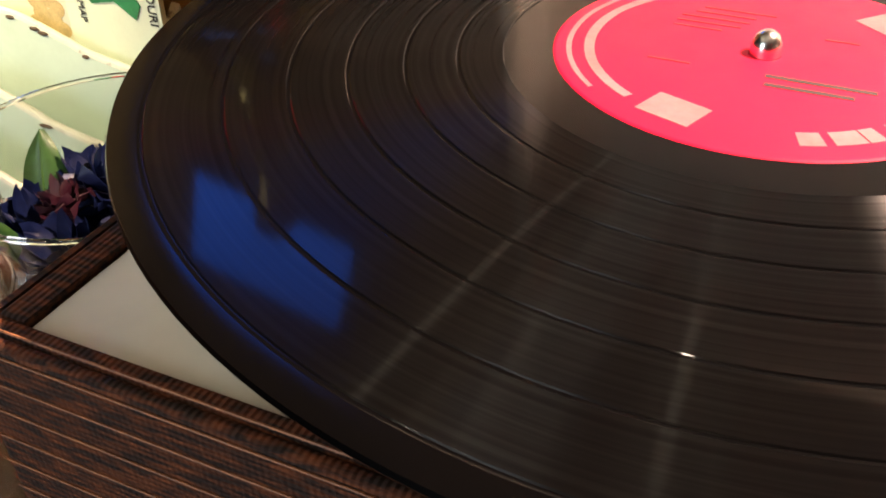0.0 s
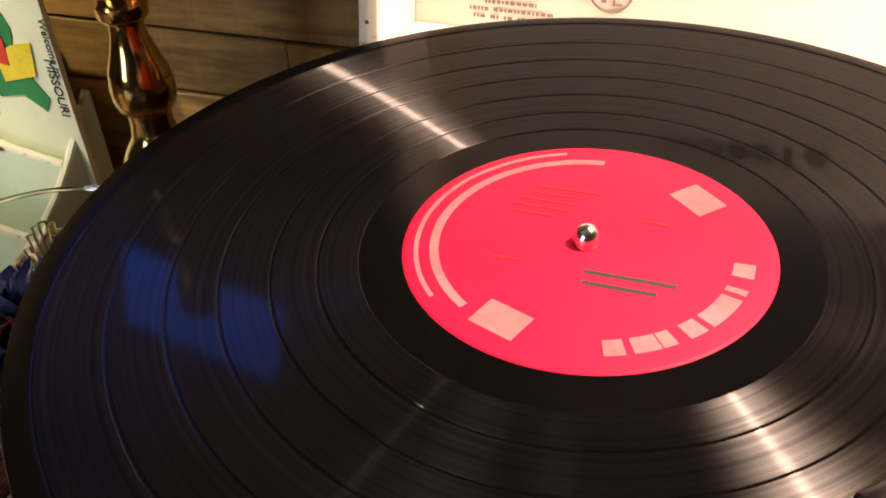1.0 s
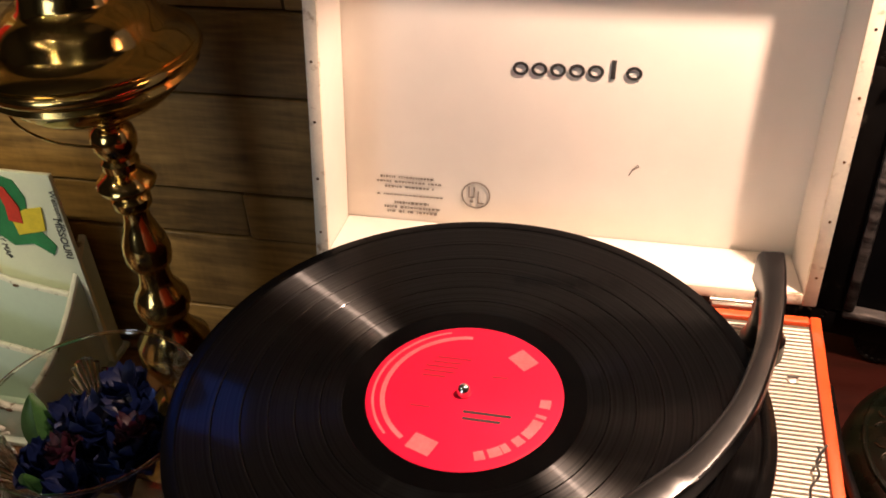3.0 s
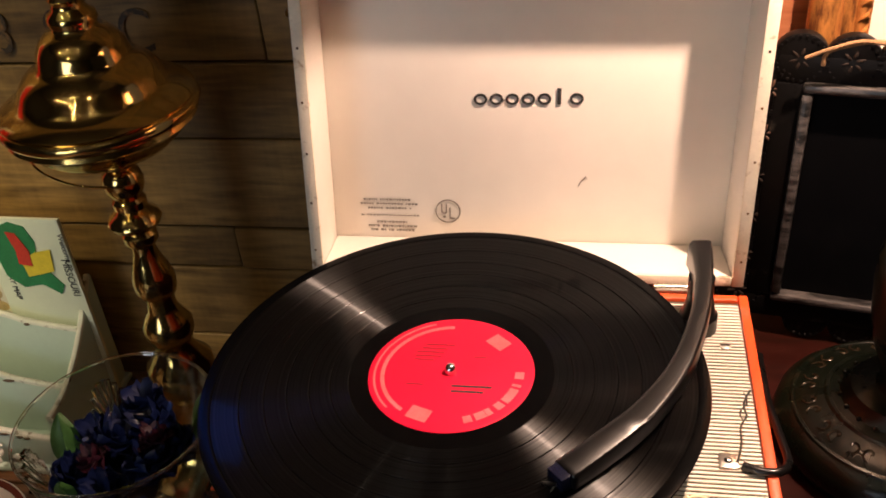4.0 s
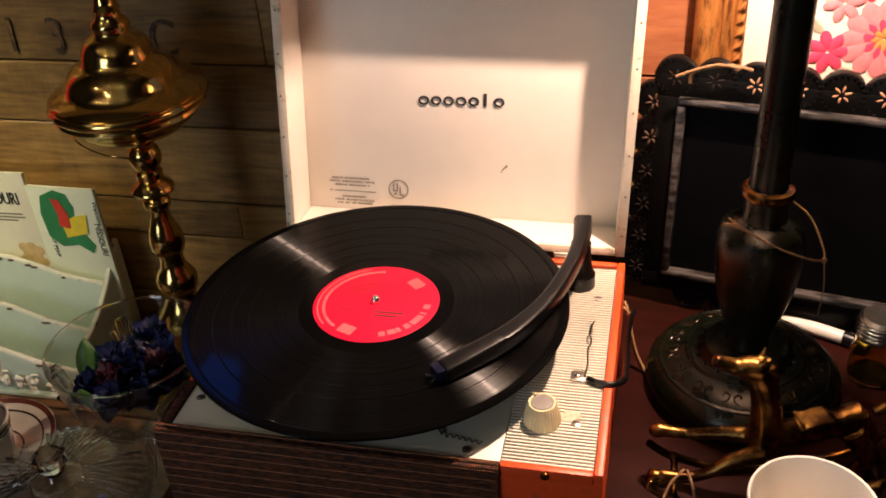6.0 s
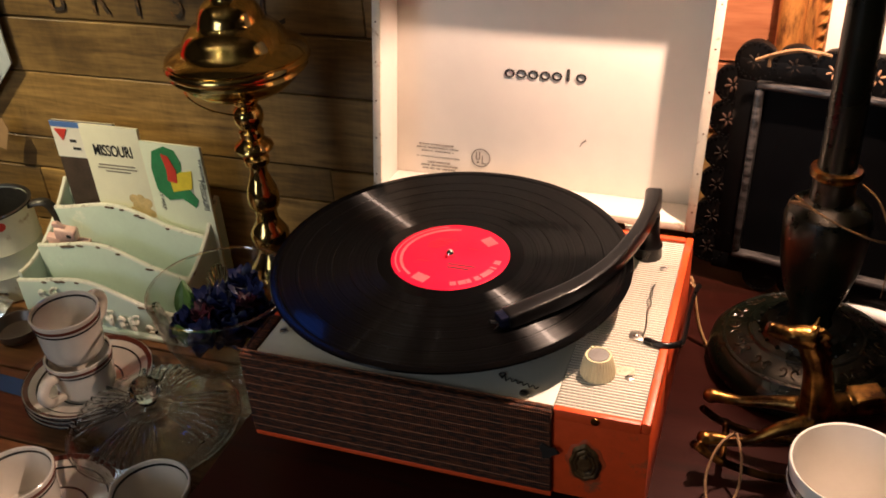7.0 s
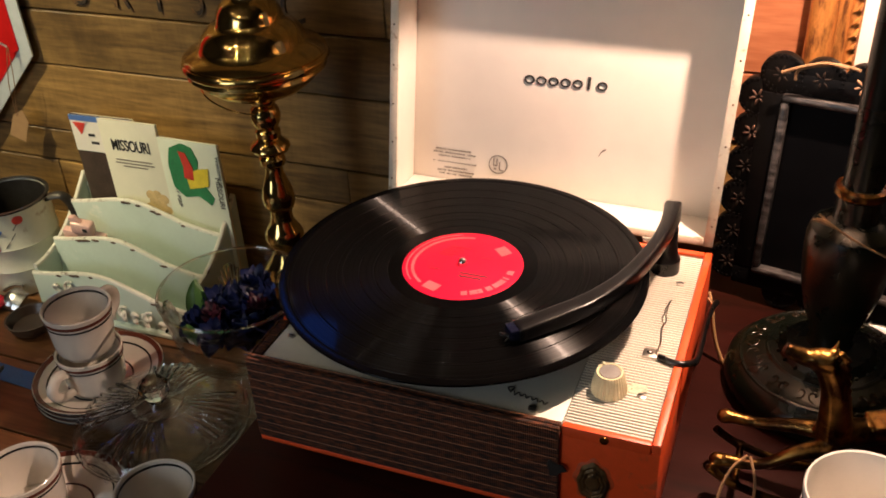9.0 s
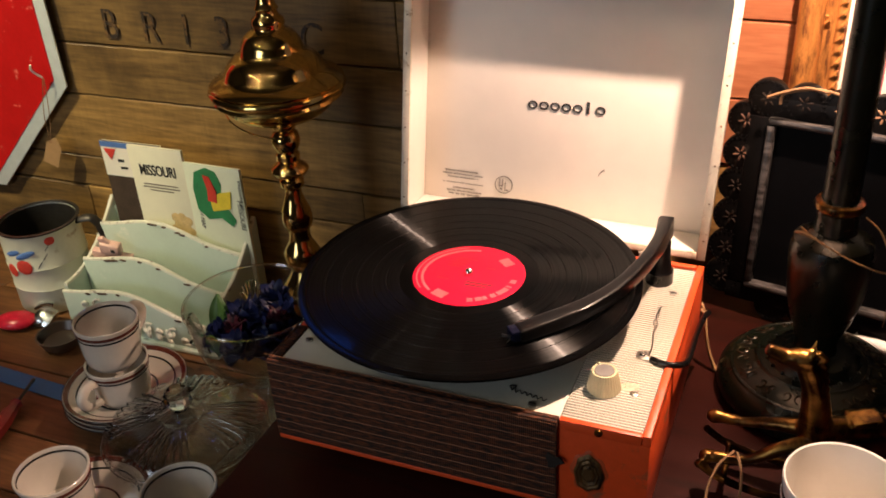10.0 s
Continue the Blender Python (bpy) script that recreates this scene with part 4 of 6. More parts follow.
tw = thing("twine_loop", "frayed jute twine looped round the lamp stem", "twine", pose(0.299, 0.094, STAND, 0, 0, 14))
part("loop", tube([(-0.034, 0.004, 0.177), (-0.027, -0.018, 0.178), (-0.010, -0.030, 0.171), (0.015, -0.034, 0.160), (0.034, -0.022, 0.150), (0.0355, -0.010, 0.158), (0.031, 0.008, 0.171), (0.022, 0.022, 0.177)], 0.0009, 6), "twine", tw)
part("knot", ball(0.0022, (0.0345, -0.0225, 0.149), (1, 1, 1.3)), "twine", tw)
part("frayed_end", tube([(-0.027, -0.018, 0.178), (-0.036, -0.014, 0.181), (-0.042, -0.008, 0.179)], (0.0013, 0.0022, 0.001), 6), "twine", tw)
part("hanging_end", tube([(0.0345, -0.0228, 0.148), (0.0365, -0.026, 0.125), (0.0365, -0.025, 0.098)], (0.0006, 0.0004), 6), "twine", tw)

# scalloped chalkboard frame leaning on the wall
FW, FH, RIM = 0.42, 0.240, 0.030
CHALK = pose(0.191, 0.217, STAND + 0.0085, -3.3, 0.6, -10)
chalk = thing("chalkboard", "black scalloped wooden chalkboard frame leaning against the wall", "chalkboard", CHALK)
part("panel", span(RIM + 0.004, FW - RIM - 0.004, 0.004, 0.0098, RIM + 0.004, FH - RIM - 0.004, 0), "chalk", chalk)
part("back_board", span(0.008, FW - 0.008, 0.0101, 0.016, 0.008, FH - 0.008, 0.001), "frame_black", chalk)


def scallop(x, z, r, flower=True):
    s = part("scallop", prism([(r * math.cos(2 * math.pi * k / 28), r * math.sin(2 * math.pi * k / 28)) for k in range(28)], 0.011, None, 0.0012), "frame_black", chalk, "", pose(x, 0.0, z))
    for k in range(22):
        a = 2 * math.pi * k / 22
        part("notch", ball(0.0015, (0.88 * r * math.cos(a), -0.0003, 0.88 * r * math.sin(a)), (1, 0.6, 1), u=6, v=4), "frame_black", s)
    if flower:
        # petal colour carries the light: bright along the top, darker lower down
        for k in range(6):
            a = 2 * math.pi * k / 6 + 0.3
            part("petal", ball(0.0024, (0, 0, 0), (1.4, 0.3, 0.5), u=8, v=5), "petal_lit" if z > 0.22 and x > 0.08 else "petal_half_shaded" if z > 0.16 and z < 0.22 else "petal_shaded", s, "", Matrix.Translation((0.0050 * math.cos(a), -0.0003, 0.0050 * math.sin(a))) @ Matrix.Rotation(-a, 4, "Y"))


SC = 0.0185
for k in range(12):
    scallop(0.0235 + 0.0339 * k, 0.227, SC)
    if 0 < k < 11:
        scallop(0.0235 + 0.0339 * k, 0.0115, SC * 0.95, False)
for k in range(6):
    scallop(0.0070 - 0.0008 * k, 0.203 - 0.0343 * k, SC)
    scallop(FW - 0.007, 0.203 - 0.0343 * k, SC, False)
for nm, a in (("rail", (0.009, FW - 0.009, -0.0006, 0.010, FH - RIM, FH - 0.010)), ("rail", (0.009, FW - 0.009, -0.0006, 0.010, 0.010, RIM)),
              ("stile", (0.0092, RIM, -0.001, 0.010, RIM + 0.0005, FH - RIM - 0.0005)), ("stile", (FW - RIM, FW - 0.0092, -0.001, 0.010, RIM + 0.0005, FH - RIM - 0.0005))):
    part(nm, span(*a, 0.002), "frame_black", chalk)
for a in ((RIM - 0.002, FW - RIM + 0.002, -0.007, 0.004, FH - RIM - 0.006, FH - RIM + 0.001), (RIM - 0.002, FW - RIM + 0.002, -0.007, 0.004, RIM - 0.001, RIM + 0.006),
          (RIM - 0.0022, RIM + 0.0055, -0.0072, 0.004, RIM + 0.0062, FH - RIM - 0.0062), (FW - RIM - 0.0055, FW - RIM + 0.0022, -0.0072, 0.004, RIM + 0.0062, FH - RIM - 0.0062)):
    part("moulding", span(*a, 0.0025), "worn_edge", chalk, "rubbed grey moulding")
rope = thing("jute_cord", "short length of jute cord over the chalkboard frame", "cord", CHALK)
part("strand", tube([(0.038, -0.012, FH - 0.012), (0.040, -0.013, FH - 0.002), (0.056, -0.012, FH + 0.004), (0.072, -0.010, FH + 0.006), (0.088, -0.011, FH + 0.004)], 0.0015, 8), "twine", rope)
part("strand", tube([(0.026, -0.014, FH - 0.007), (0.042, -0.0145, FH + 0.001), (0.060, -0.013, FH + 0.0065), (0.078, -0.012, FH + 0.005)], 0.0015, 8), "twine", rope)

# gilt picture on the wall
pic = thing("framed_picture", "flower print in a carved gilt frame on the timber wall", "picture", pose(0.233, WALL - 0.006, 0.90, -2))
PW, PH = 0.46, 0.56
part("backing", span(0.03, PW - 0.03, -0.006, 0.0, 0.03, PH - 0.03, 0), "mat_white", pic, "white print with pink line and flowers")


def moulding(x0, x1, z0, z1, along):
    """One length of the frame: a wide scooped outer band, a carved bead and an inner lip."""
    if along == "z":
        part("outer_band", tube([(x0 + 0.012, -0.020, z0), (x0 + 0.012, -0.020, z1)], 0.0125, 14, steps=0), "gilt", pic)
        part("scoop", span(x0 + 0.018, x0 + 0.036, -0.018, -0.001, z0, z1, 0.003), "gilt", pic)
        part("inner_lip", tube([(x0 + 0.040, -0.017, z0), (x0 + 0.040, -0.017, z1)], 0.0055, 10, steps=0), "gilt", pic)
    else:
        part("outer_band", tube([(x0, -0.020, z0 + 0.012), (x1, -0.020, z0 + 0.012)], 0.0125, 14, steps=0), "gilt", pic)
        part("scoop", span(x0, x1, -0.018, -0.001, z0 + 0.018, z0 + 0.036, 0.003), "gilt", pic)
        part("inner_lip", tube([(x0, -0.017, z0 + 0.040), (x1, -0.017, z0 + 0.040)], 0.0055, 10, steps=0), "gilt", pic)


moulding(0, 0, 0, PH, "z")
moulding(PW - 0.05, 0, 0, PH, "z")
moulding(0, PW, 0, 0, "x")
moulding(0, PW, PH - 0.05, 0, "x")
for k in range(42):
    z = 0.03 + k * 0.0118
    part("carving", tube([(0.0365, -0.0215, z), (0.041, -0.0235, z + 0.004), (0.0435, -0.0215, z + 0.009)], (0.0008, 0.0024, 0.0008), 6, steps=3), "gilt", pic)
for z in (0.150, 0.33):
    for k in range(5):
        a = radians(-60 + 30 * k)
        part("acanthus", tube([(0.022, -0.0195, z), (0.022 + 0.008 * math.sin(a), -0.0215, z + 0.013 * math.cos(a))], (0.0012, 0.0022), 6, steps=0), "gilt", pic)
part("pink_line", box(0.0022, 0.0006, PH - 0.12, (0.084, -0.0064, PH / 2), 0), "pink", pic)


def petals(x, z, r, n, material, turn=0.0, wide=0.55):
    for k in range(n):
        a = 2 * math.pi * k / n + turn
        part("painted_petal", ball(r * 0.5, (0, 0, 0), (1, 0.0025 / r, wide), u=10, v=6), material, pic, "", Matrix.Translation((x + 0.55 * r * math.cos(a), -0.0066, z + 0.55 * r * math.sin(a))) @ Matrix.Rotation(-a, 4, "Y"))


petals(0.165, 0.108, 0.036, 12, "rose")
petals(0.165, 0.108, 0.026, 9, "pink", 0.3)
petals(0.166, 0.108, 0.014, 8, "ochre", 0.1)
petals(0.150, 0.168, 0.026, 6, "pink", 0.5)
petals(0.128, 0.140, 0.018, 6, "rose", 0.2)
petals(0.190, 0.170, 0.024, 7, "pink", 0.1)
petals(0.120, 0.095, 0.020, 7, "pink", 0.9)
petals(0.145, 0.205, 0.020, 6, "rose", 0.9)
for x, z, a in ((0.105, 0.120, 40), (0.118, 0.150, 120), (0.135, 0.185, 70), (0.11, 0.10, -20), (0.14, 0.075, 200)):
    part("painted_leaf", ball(0.012, (0, 0, 0), (1, 0.06, 0.4), u=10, v=6), "leafprint", pic, "", Matrix.Translation((x, -0.0064, z)) @ Matrix.Rotation(radians(a), 4, "Y"))

marker = thing("marker_pen", "white marker pen with a black cap lying on the stand", "pen", pose(0.329, 0.1975, STAND + 0.0065, 0, 90, -24))
part("barrel", lathe([(0, 0), (0.0058, 0), (0.0064, 0.003), (0.0064, 0.062), (0, 0.062)], 24), "white_pen", marker)
part("cap", lathe([(0, 0.0621), (0.0062, 0.0621), (0.0066, 0.066), (0.0066, 0.082), (0.004, 0.085), (0, 0.085)], 24), "black", marker)
part("clip", box(0.0016, 0.003, 0.018, (-0.0078, 0, 0.074), 0.0005), "chrome", marker)

jar = thing("glass_jar", "small amber glass jar with a wound metal lid", "jar", pose(0.402, 0.128, STAND))
part("glass", lathe([(0, 0.001), (0.017, 0.001), (0.019, 0.004), (0.0195, 0.03), (0.0165, 0.040), (0.0165, 0.046), (0.0150, 0.046), (0.0150, 0.040), (0.0178, 0.029), (0.0175, 0.005), (0, 0.004)], 32, wobble=lambda a, r, z: (r * (1 + 0.02 * math.sin(9 * a + z * 200)), z)), "amber", jar)
lidj = part("lid", lathe([(0, 0.0462), (0.0178, 0.0462), (0.0178, 0.064), (0.015, 0.067), (0, 0.067)], 32), "steel", jar)
for k in range(4):
    part("thread_ring", lathe([(0.0178, 0.048 + k * 0.004), (0.0192, 0.0495 + k * 0.004), (0.0178, 0.051 + k * 0.004)], 32), "chrome", lidj)

# brass rocking horse: one plain figure
horse = part("rocking_horse_figure", bmesh.new(), "old_brass")
hb = bmesh.new()
tube([(0.300, -0.030, 0.829), (0.322, -0.017, 0.826), (0.345, -0.007, 0.826), (0.368, 0.002, 0.830)], (0.0125, 0.0098, 0.0100, 0.0125), 14, hb)  # trunk
tube([(0.298, -0.031, 0.828), (0.296, -0.033, 0.850), (0.292, -0.0345, 0.872), (0.284, -0.036, 0.893)], (0.0135, 0.0115, 0.0095, 0.0085), 14, hb)  # neck
tube([(0.288, -0.036, 0.897), (0.279, -0.0365, 0.898), (0.269, -0.0375, 0.8985), (0.260, -0.0385, 0.902), (0.2545, -0.039, 0.9045)], (0.0092, 0.0088, 0.0066, 0.0056, 0.0046), 12, hb)  # head
ball(0.0066, (0.279, -0.0365, 0.8925), (1.25, 0.75, 0.9), hb)
for s in (-1, 1):
    tube([(0.2865, -0.036 + 0.004 * s, 0.904), (0.2885, -0.036 + 0.005 * s, 0.9135)], (0.0026, 0.0008), 8, hb)
    ball(0.0016, (0.274, -0.0372 + 0.0058 * s, 0.9015), (1, 1, 1), hb, 8, 6)
for k in range(10):  # mane
    f = k / 9
    tube([(0.290 + 0.010 * f, -0.0355 + 0.003 * f, 0.905 - 0.058 * f), (0.2985 + 0.010 * f, -0.0345 + 0.003 * f, 0.8985 - 0.060 * f)], (0.0034, 0.0016), 8, hb)
tube([(0.297, -0.040, 0.822), (0.276, -0.046, 0.817), (0.252, -0.0515, 0.803), (0.226, -0.0525, 0.800)], (0.0085, 0.0058, 0.0042, 0.0056), 10, hb)
tube([(0.295, -0.024, 0.824), (0.270, -0.022, 0.821), (0.244, -0.018, 0.813), (0.221, -0.016, 0.812)], (0.0085, 0.0058, 0.0042, 0.0056), 10, hb)
for y, z in ((-0.0525, 0.799), (-0.016, 0.811)):
    ball(0.0064, (0.2215, y, z), (1.1, 1, 0.9), hb, 10, 8)
tube([(0.362, -0.008, 0.823), (0.374, -0.014, 0.802), (0.368, -0.016, 0.792), (0.386, -0.018, 0.778)], (0.0105, 0.0062, 0.0046, 0.0046), 10, hb)
tube([(0.366, 0.008, 0.823), (0.380, 0.012, 0.802), (0.376, 0.012, 0.792), (0.392, 0.012, 0.778)], (0.0105, 0.0062, 0.0046, 0.0046), 10, hb)
tube([(0.376, 0.003, 0.834), (0.392, 0.007, 0.842), (0.408, 0.011, 0.842), (0.420, 0.014, 0.832)], (0.0042, 0.0052, 0.0046, 0.0018), 8, hb)
box(0.026, 0.021, 0.005, (0.333, -0.012, 0.8355), 0.002, 2, hb, Matrix.Rotation(radians(24), 4, "Z"))  # saddle
for dy in (-0.022, 0.022):
    tube([(0.215, -0.040 + dy, 0.799), (0.235, -0.037 + dy, 0.784), (0.275, -0.030 + dy, 0.7705), (0.320, -0.018 + dy, 0.7685), (0.365, -0.006 + dy, 0.776), (0.395, 0.004 + dy, 0.793), (0.405, 0.008 + dy, 0.806)], 0.0034, 10, hb)
for x, y in ((0.236, -0.037), (0.384, 0.0)):
    tube([(x, y - 0.026, 0.784), (x, y + 0.026, 0.784)], 0.0030, 8, hb, steps=0)
hb.to_mesh(horse.data)
hb.free()
rm = horse.modifiers.new("fuse", "REMESH")
rm.mode, rm.voxel_size, rm.use_smooth_shade = "VOXEL", 0.0013, True
sm = horse.modifiers.new("soften", "SMOOTH")
sm.iterations, sm.factor = 3, 0.5
tagged(horse, "tarnished brass rocking horse figure on curved rockers", "figurine")
loop = thing("twine_tag", "jute twine loop with a paper tag on the rocking horse", "tag", pose(0.240, -0.060, STAND))
part("loop", tube([(0.002, 0.006, 0.046), (-0.008, -0.004, 0.038), (-0.014, -0.018, 0.020), (-0.010, -0.034, 0.005), (-0.003, -0.045, 0.0025)], 0.0011, 6), "twine", loop)
part("loop", tube([(0.004, 0.006, 0.046), (0.010, -0.008, 0.034), (0.010, -0.022, 0.015), (0.003, -0.036, 0.004), (-0.002, -0.045, 0.0025)], 0.0011, 6), "twine", loop)
part("paper", span(-0.020, 0.016, -0.082, -0.046, 0.0005, 0.0012, 0.0002), "paper", loop)

mug = thing("mug", "white mug with a navy blue outside, on the stand", "mug", pose(0.318, -0.118, STAND))
part("cup", lathe([(0, 0.002), (0.030, 0.002), (0.034, 0.006), (0.0395, 0.088), (0.0405, 0.0945), (0.0398, 0.0962), (0.0385, 0.0955), (0.0368, 0.088), (0.031, 0.010), (0, 0.008)], 64), "white_china", mug)
part("glaze", lathe([(0.0303, 0.0022), (0.0344, 0.006), (0.0397, 0.084), (0.0393, 0.0842)], 64), "navy", mug, "dark navy glaze")
part("line", lathe([(0.0392, 0.0745), (0.0396, 0.075), (0.0398, 0.0775), (0.0394, 0.078)], 64), "white_china", mug)
part("handle", tube([(0.037, 0.0, 0.075), (0.058, 0.0, 0.072), (0.064, 0.0, 0.045), (0.052, 0.0, 0.024), (0.034, 0.0, 0.020)], 0.0055, 10), "navy", mug)

cords = thing("power_cord", "twisted tan power cord hanging behind the player", "cord")
part("strand", tube([(0.1875, 0.128, 0.826), (0.1905, 0.123, 0.822), (0.1935, 0.118, 0.806), (0.1985, 0.113, 0.786), (0.2075, 0.106, STAND + 0.0014)], 0.0013, 8), "cord", cords)
part("strand", tube([(0.1875, 0.124, 0.822), (0.1925, 0.120, 0.818), (0.1960, 0.114, 0.802), (0.2015, 0.109, 0.783), (0.2110, 0.102, STAND + 0.0014)], 0.0013, 8), "cord", cords)

# ---- things on the plank table ----
org = thing("letter_organizer", "pale aqua painted wooden letter organizer with chipped edges", "letter rack", pose(-0.553, 0.155, TABLE))
OW = 0.124


def wave(u, h, drop):
    """The curling upper edge of a divider; u runs from -1 to 1."""
    return h + 0.010 * math.sin((u + 0.55) * 2.6) * (1 if u < 0.5 else 0.7) - drop * (0.5 + 0.5 * math.tanh((u - 0.15) * 3.2))


def divider(name, y, h, drop, w=OW):
    top = [(w * (-1 + 2 * k / 32), wave(-1 + 2 * k / 32, h, drop)) for k in range(33)]
    d = part(name, prism([(-w, 0.006), (w, 0.006), *top[::-1]], 0.007, Matrix.Translation((0, y, 0)), 0.0018), "aqua", org)
    part("edge", tube([(x, y + 0.0035, z - 0.0006) for x, z in top], 0.0034, 8, steps=2), "edge_cream", d, "rubbed cream edge")
    for k in range(7):
        x, z = top[rng.randrange(3, 30)]
        part("chip", ball(0.002, (x, y - 0.0002, z - 0.0015), (1.8 + rng.random() * 2, 0.7, 0.8), u=8, v=5), "chip", d)
    return d


front = divider("front_panel", 0.0, 0.066, 0.020)
divider("divider", 0.045, 0.094, 0.022, OW - 0.006)
divider("divider", 0.090, 0.128, 0.018, OW - 0.006)
part("back_panel", span(-OW + 0.007, OW - 0.007, 0.128, 0.135, 0.006, 0.130, 0.001), "aqua", org)
part("base", span(-OW - 0.004, OW + 0.004, -0.006, 0.140, 0.0, 0.006, 0.0015), "aqua", org)
for s in (-1, 1):
    curve = [(0.006 + 0.128 * k / 16, 0.066 + 0.078 * (k / 16) ** 1.5 - 0.008 * math.sin(math.pi * k / 16)) for k in range(17)]
    sd = part("side_panel", prism([(0.0075, 0.006), (0.135, 0.006), (0.135, 0.144), *curve[::-1]], 0.007, Matrix.Translation((s * OW + (0.007 if s < 0 else 0.0), 0, 0)) @ Matrix.Rotation(radians(90), 4, "Z"), 0.0015), "aqua", org)
    part("edge", tube([(s * OW + (0.0035 if s < 0 else -0.0035), y, z) for y, z in curve], 0.0034, 8, steps=2), "edge_cream", sd, "rubbed cream edge")
# carved scrolls on the front
for k in range(9):
    u = -0.080 + 0.020 * k
    z = 0.036 - 0.012 * math.tanh((u - 0.01) * 40) + 0.004 * math.sin(k * 2.1)
    r = 0.010 - 0.0006 * abs(k - 4)
    turn = 1 if k % 2 else -1
    pts = [(u + r * (1 - f) * math.cos(turn * (1.0 + 6 * f)), -0.003 - 0.003 * math.sin(3 * f), z + r * (1 - f) * math.sin(turn * (1.0 + 6 * f))) for f in [j / 9 for j in range(10)]]
    part("scroll", tube(pts, (0.0016, 0.0030, 0.0022), 7, steps=3), "edge_cream", front)
for k in range(6):
    u = 0.012 + 0.014 * (k - 2.5)
    part("carved_leaf", tube([(u, -0.002, 0.030), (u + 0.006 * (k - 2.5) * 0.5, -0.006, 0.022 - 0.002 * abs(k - 2.5)), (u + 0.004 * (k - 2.5), -0.004, 0.012)], (0.002, 0.0038, 0.001), 7, steps=3), "edge_cream", front)

sweet = thing("wrapped_sweet", "pale pink glossy wrapped sweet in the organizer", "sweet", pose(-0.635, 0.222, TABLE + 0.098, 15, 10, 12))
part("wrapper", box(0.030, 0.014, 0.020, (0, 0, 0), 0.003, 3), "wrapper", sweet)
part("fold", prism([(-0.015, 0.009), (0.001, 0.010), (-0.009, 0.019), (-0.017, 0.016)], 0.006, Matrix.Translation((0, -0.003, 0)), 0.001), "wrapper", sweet)
part("printed_spot", box(0.006, 0.0006, 0.006, (0.006, -0.0072, 0.001), 0), "ink", sweet)
part("stuffing", span(-0.03, 0.03, -0.004, 0.006, -0.090, -0.010, 0.002), "wrapper", sweet)


def brochure(label, category, x, y, w, h, lean, turn, material, z=TABLE + 0.008):
    b = thing("brochure", label, category, pose(x, y, z, -lean, 0, turn), group="brochures in the organizer")
    part("cover", span(-w / 2, w / 2, 0, 0.0022, 0, h, 0.0005), material, b)
    part("inner_page", span(-w / 2 + 0.001, w / 2 - 0.0006, 0.0023, 0.0058, 0, h - 0.001, 0.0005), "paper", b)
    return b


b1 = brochure("blue-topped travel brochure with a dark photo print", "brochure", -0.603, 0.270, 0.098, 0.234, 0, 2, "paper_photo")
part("header", box(0.0975, 0.0006, 0.052, (0, -0.0005, 0.2075), 0), "mat_white", b1)
part("blue_band", box(0.0975, 0.0006, 0.008, (0, -0.0009, 0.2295), 0), "blue_print", b1)
part("badge", prism([(-0.010, 0.008), (0.010, 0.008), (0.0, -0.009)], 0.0006, pose(-0.034, -0.0018, 0.215)), "red_print", b1)
bars([(-0.019, 0.206, 0.010, 0.004), (-0.016, 0.195, 0.012, 0.0035)], "ink", b1, "printed_word", -0.0011)
b2 = brochure("cream brochure titled MISSOURI with a small sepia picture", "brochure", -0.556, 0.262, 0.088, 0.236, 0, 1, "paper")
lettering("title", "MISSOURI", 0.0195, "ink", b2, pose(0, -0.0006, 0.194, 90) @ Matrix.Diagonal((0.72, 1.15, 1, 1)), 0.0002, "bold black title", 0.98, 0.00025)
bars([(0.0, 0.180, 0.056, 0.0016), (0.0, 0.1755, 0.060, 0.0016), (0.0, 0.171, 0.038, 0.0016)], "grey_ink", b2, "printed_line", -0.0003)
for x, z, r in ((0.014, 0.132, 0.008), (0.024, 0.134, 0.007), (0.033, 0.128, 0.008), (0.018, 0.122, 0.009), (0.028, 0.118, 0.009), (0.010, 0.114, 0.007), (0.036, 0.112, 0.007), (0.022, 0.108, 0.009)):
    part("sepia_picture", ball(r, (x, -0.0002, z), (1, 0.03, 0.9), u=14, v=8), "sepia", b2)
b3 = brochure("pale green road map folder with a coloured state map", "brochure", -0.468, 0.262, 0.090, 0.220, 0, -1, "paper_green")
part("map_shape", prism([(-0.022, 0.032), (-0.004, 0.040), (0.010, 0.036), (0.016, 0.020), (0.012, 0.004), (0.020, -0.012), (0.030, -0.026), (0.024, -0.036), (0.008, -0.026), (-0.012, -0.030), (-0.026, -0.018), (-0.028, 0.010)], 0.0006, pose(-0.004, -0.0010, 0.172) @ Matrix.Diagonal((1.08, 1, 1.12, 1))), "green_print", b3)
part("map_shape", prism([(-0.010, -0.020), (0.020, -0.012), (0.024, 0.014), (0.006, 0.010), (-0.012, 0.000)], 0.0006, pose(0.003, -0.0016, 0.172)), "yellow_print", b3)
part("map_shape", prism([(-0.008, -0.012), (0.006, -0.014), (0.008, 0.004), (0.000, 0.024), (-0.010, 0.026), (-0.006, 0.004)], 0.0006, pose(-0.004, -0.0022, 0.180)), "red_print", b3)
lettering("title", "MISSOURI", 0.0105, "ink", b3, pose(0.0345, -0.0006, 0.152) @ pose(0, 0, 0, 90, 0, 0) @ pose(0, 0, 0, 0, 0, -90), 0.0002)
lettering("title", "Welcome to", 0.0085, "ink", b3, pose(0.0400, -0.0006, 0.183) @ pose(0, 0, 0, 90, 0, 0) @ pose(0, 0, 0, 0, 0, -90), 0.0002)
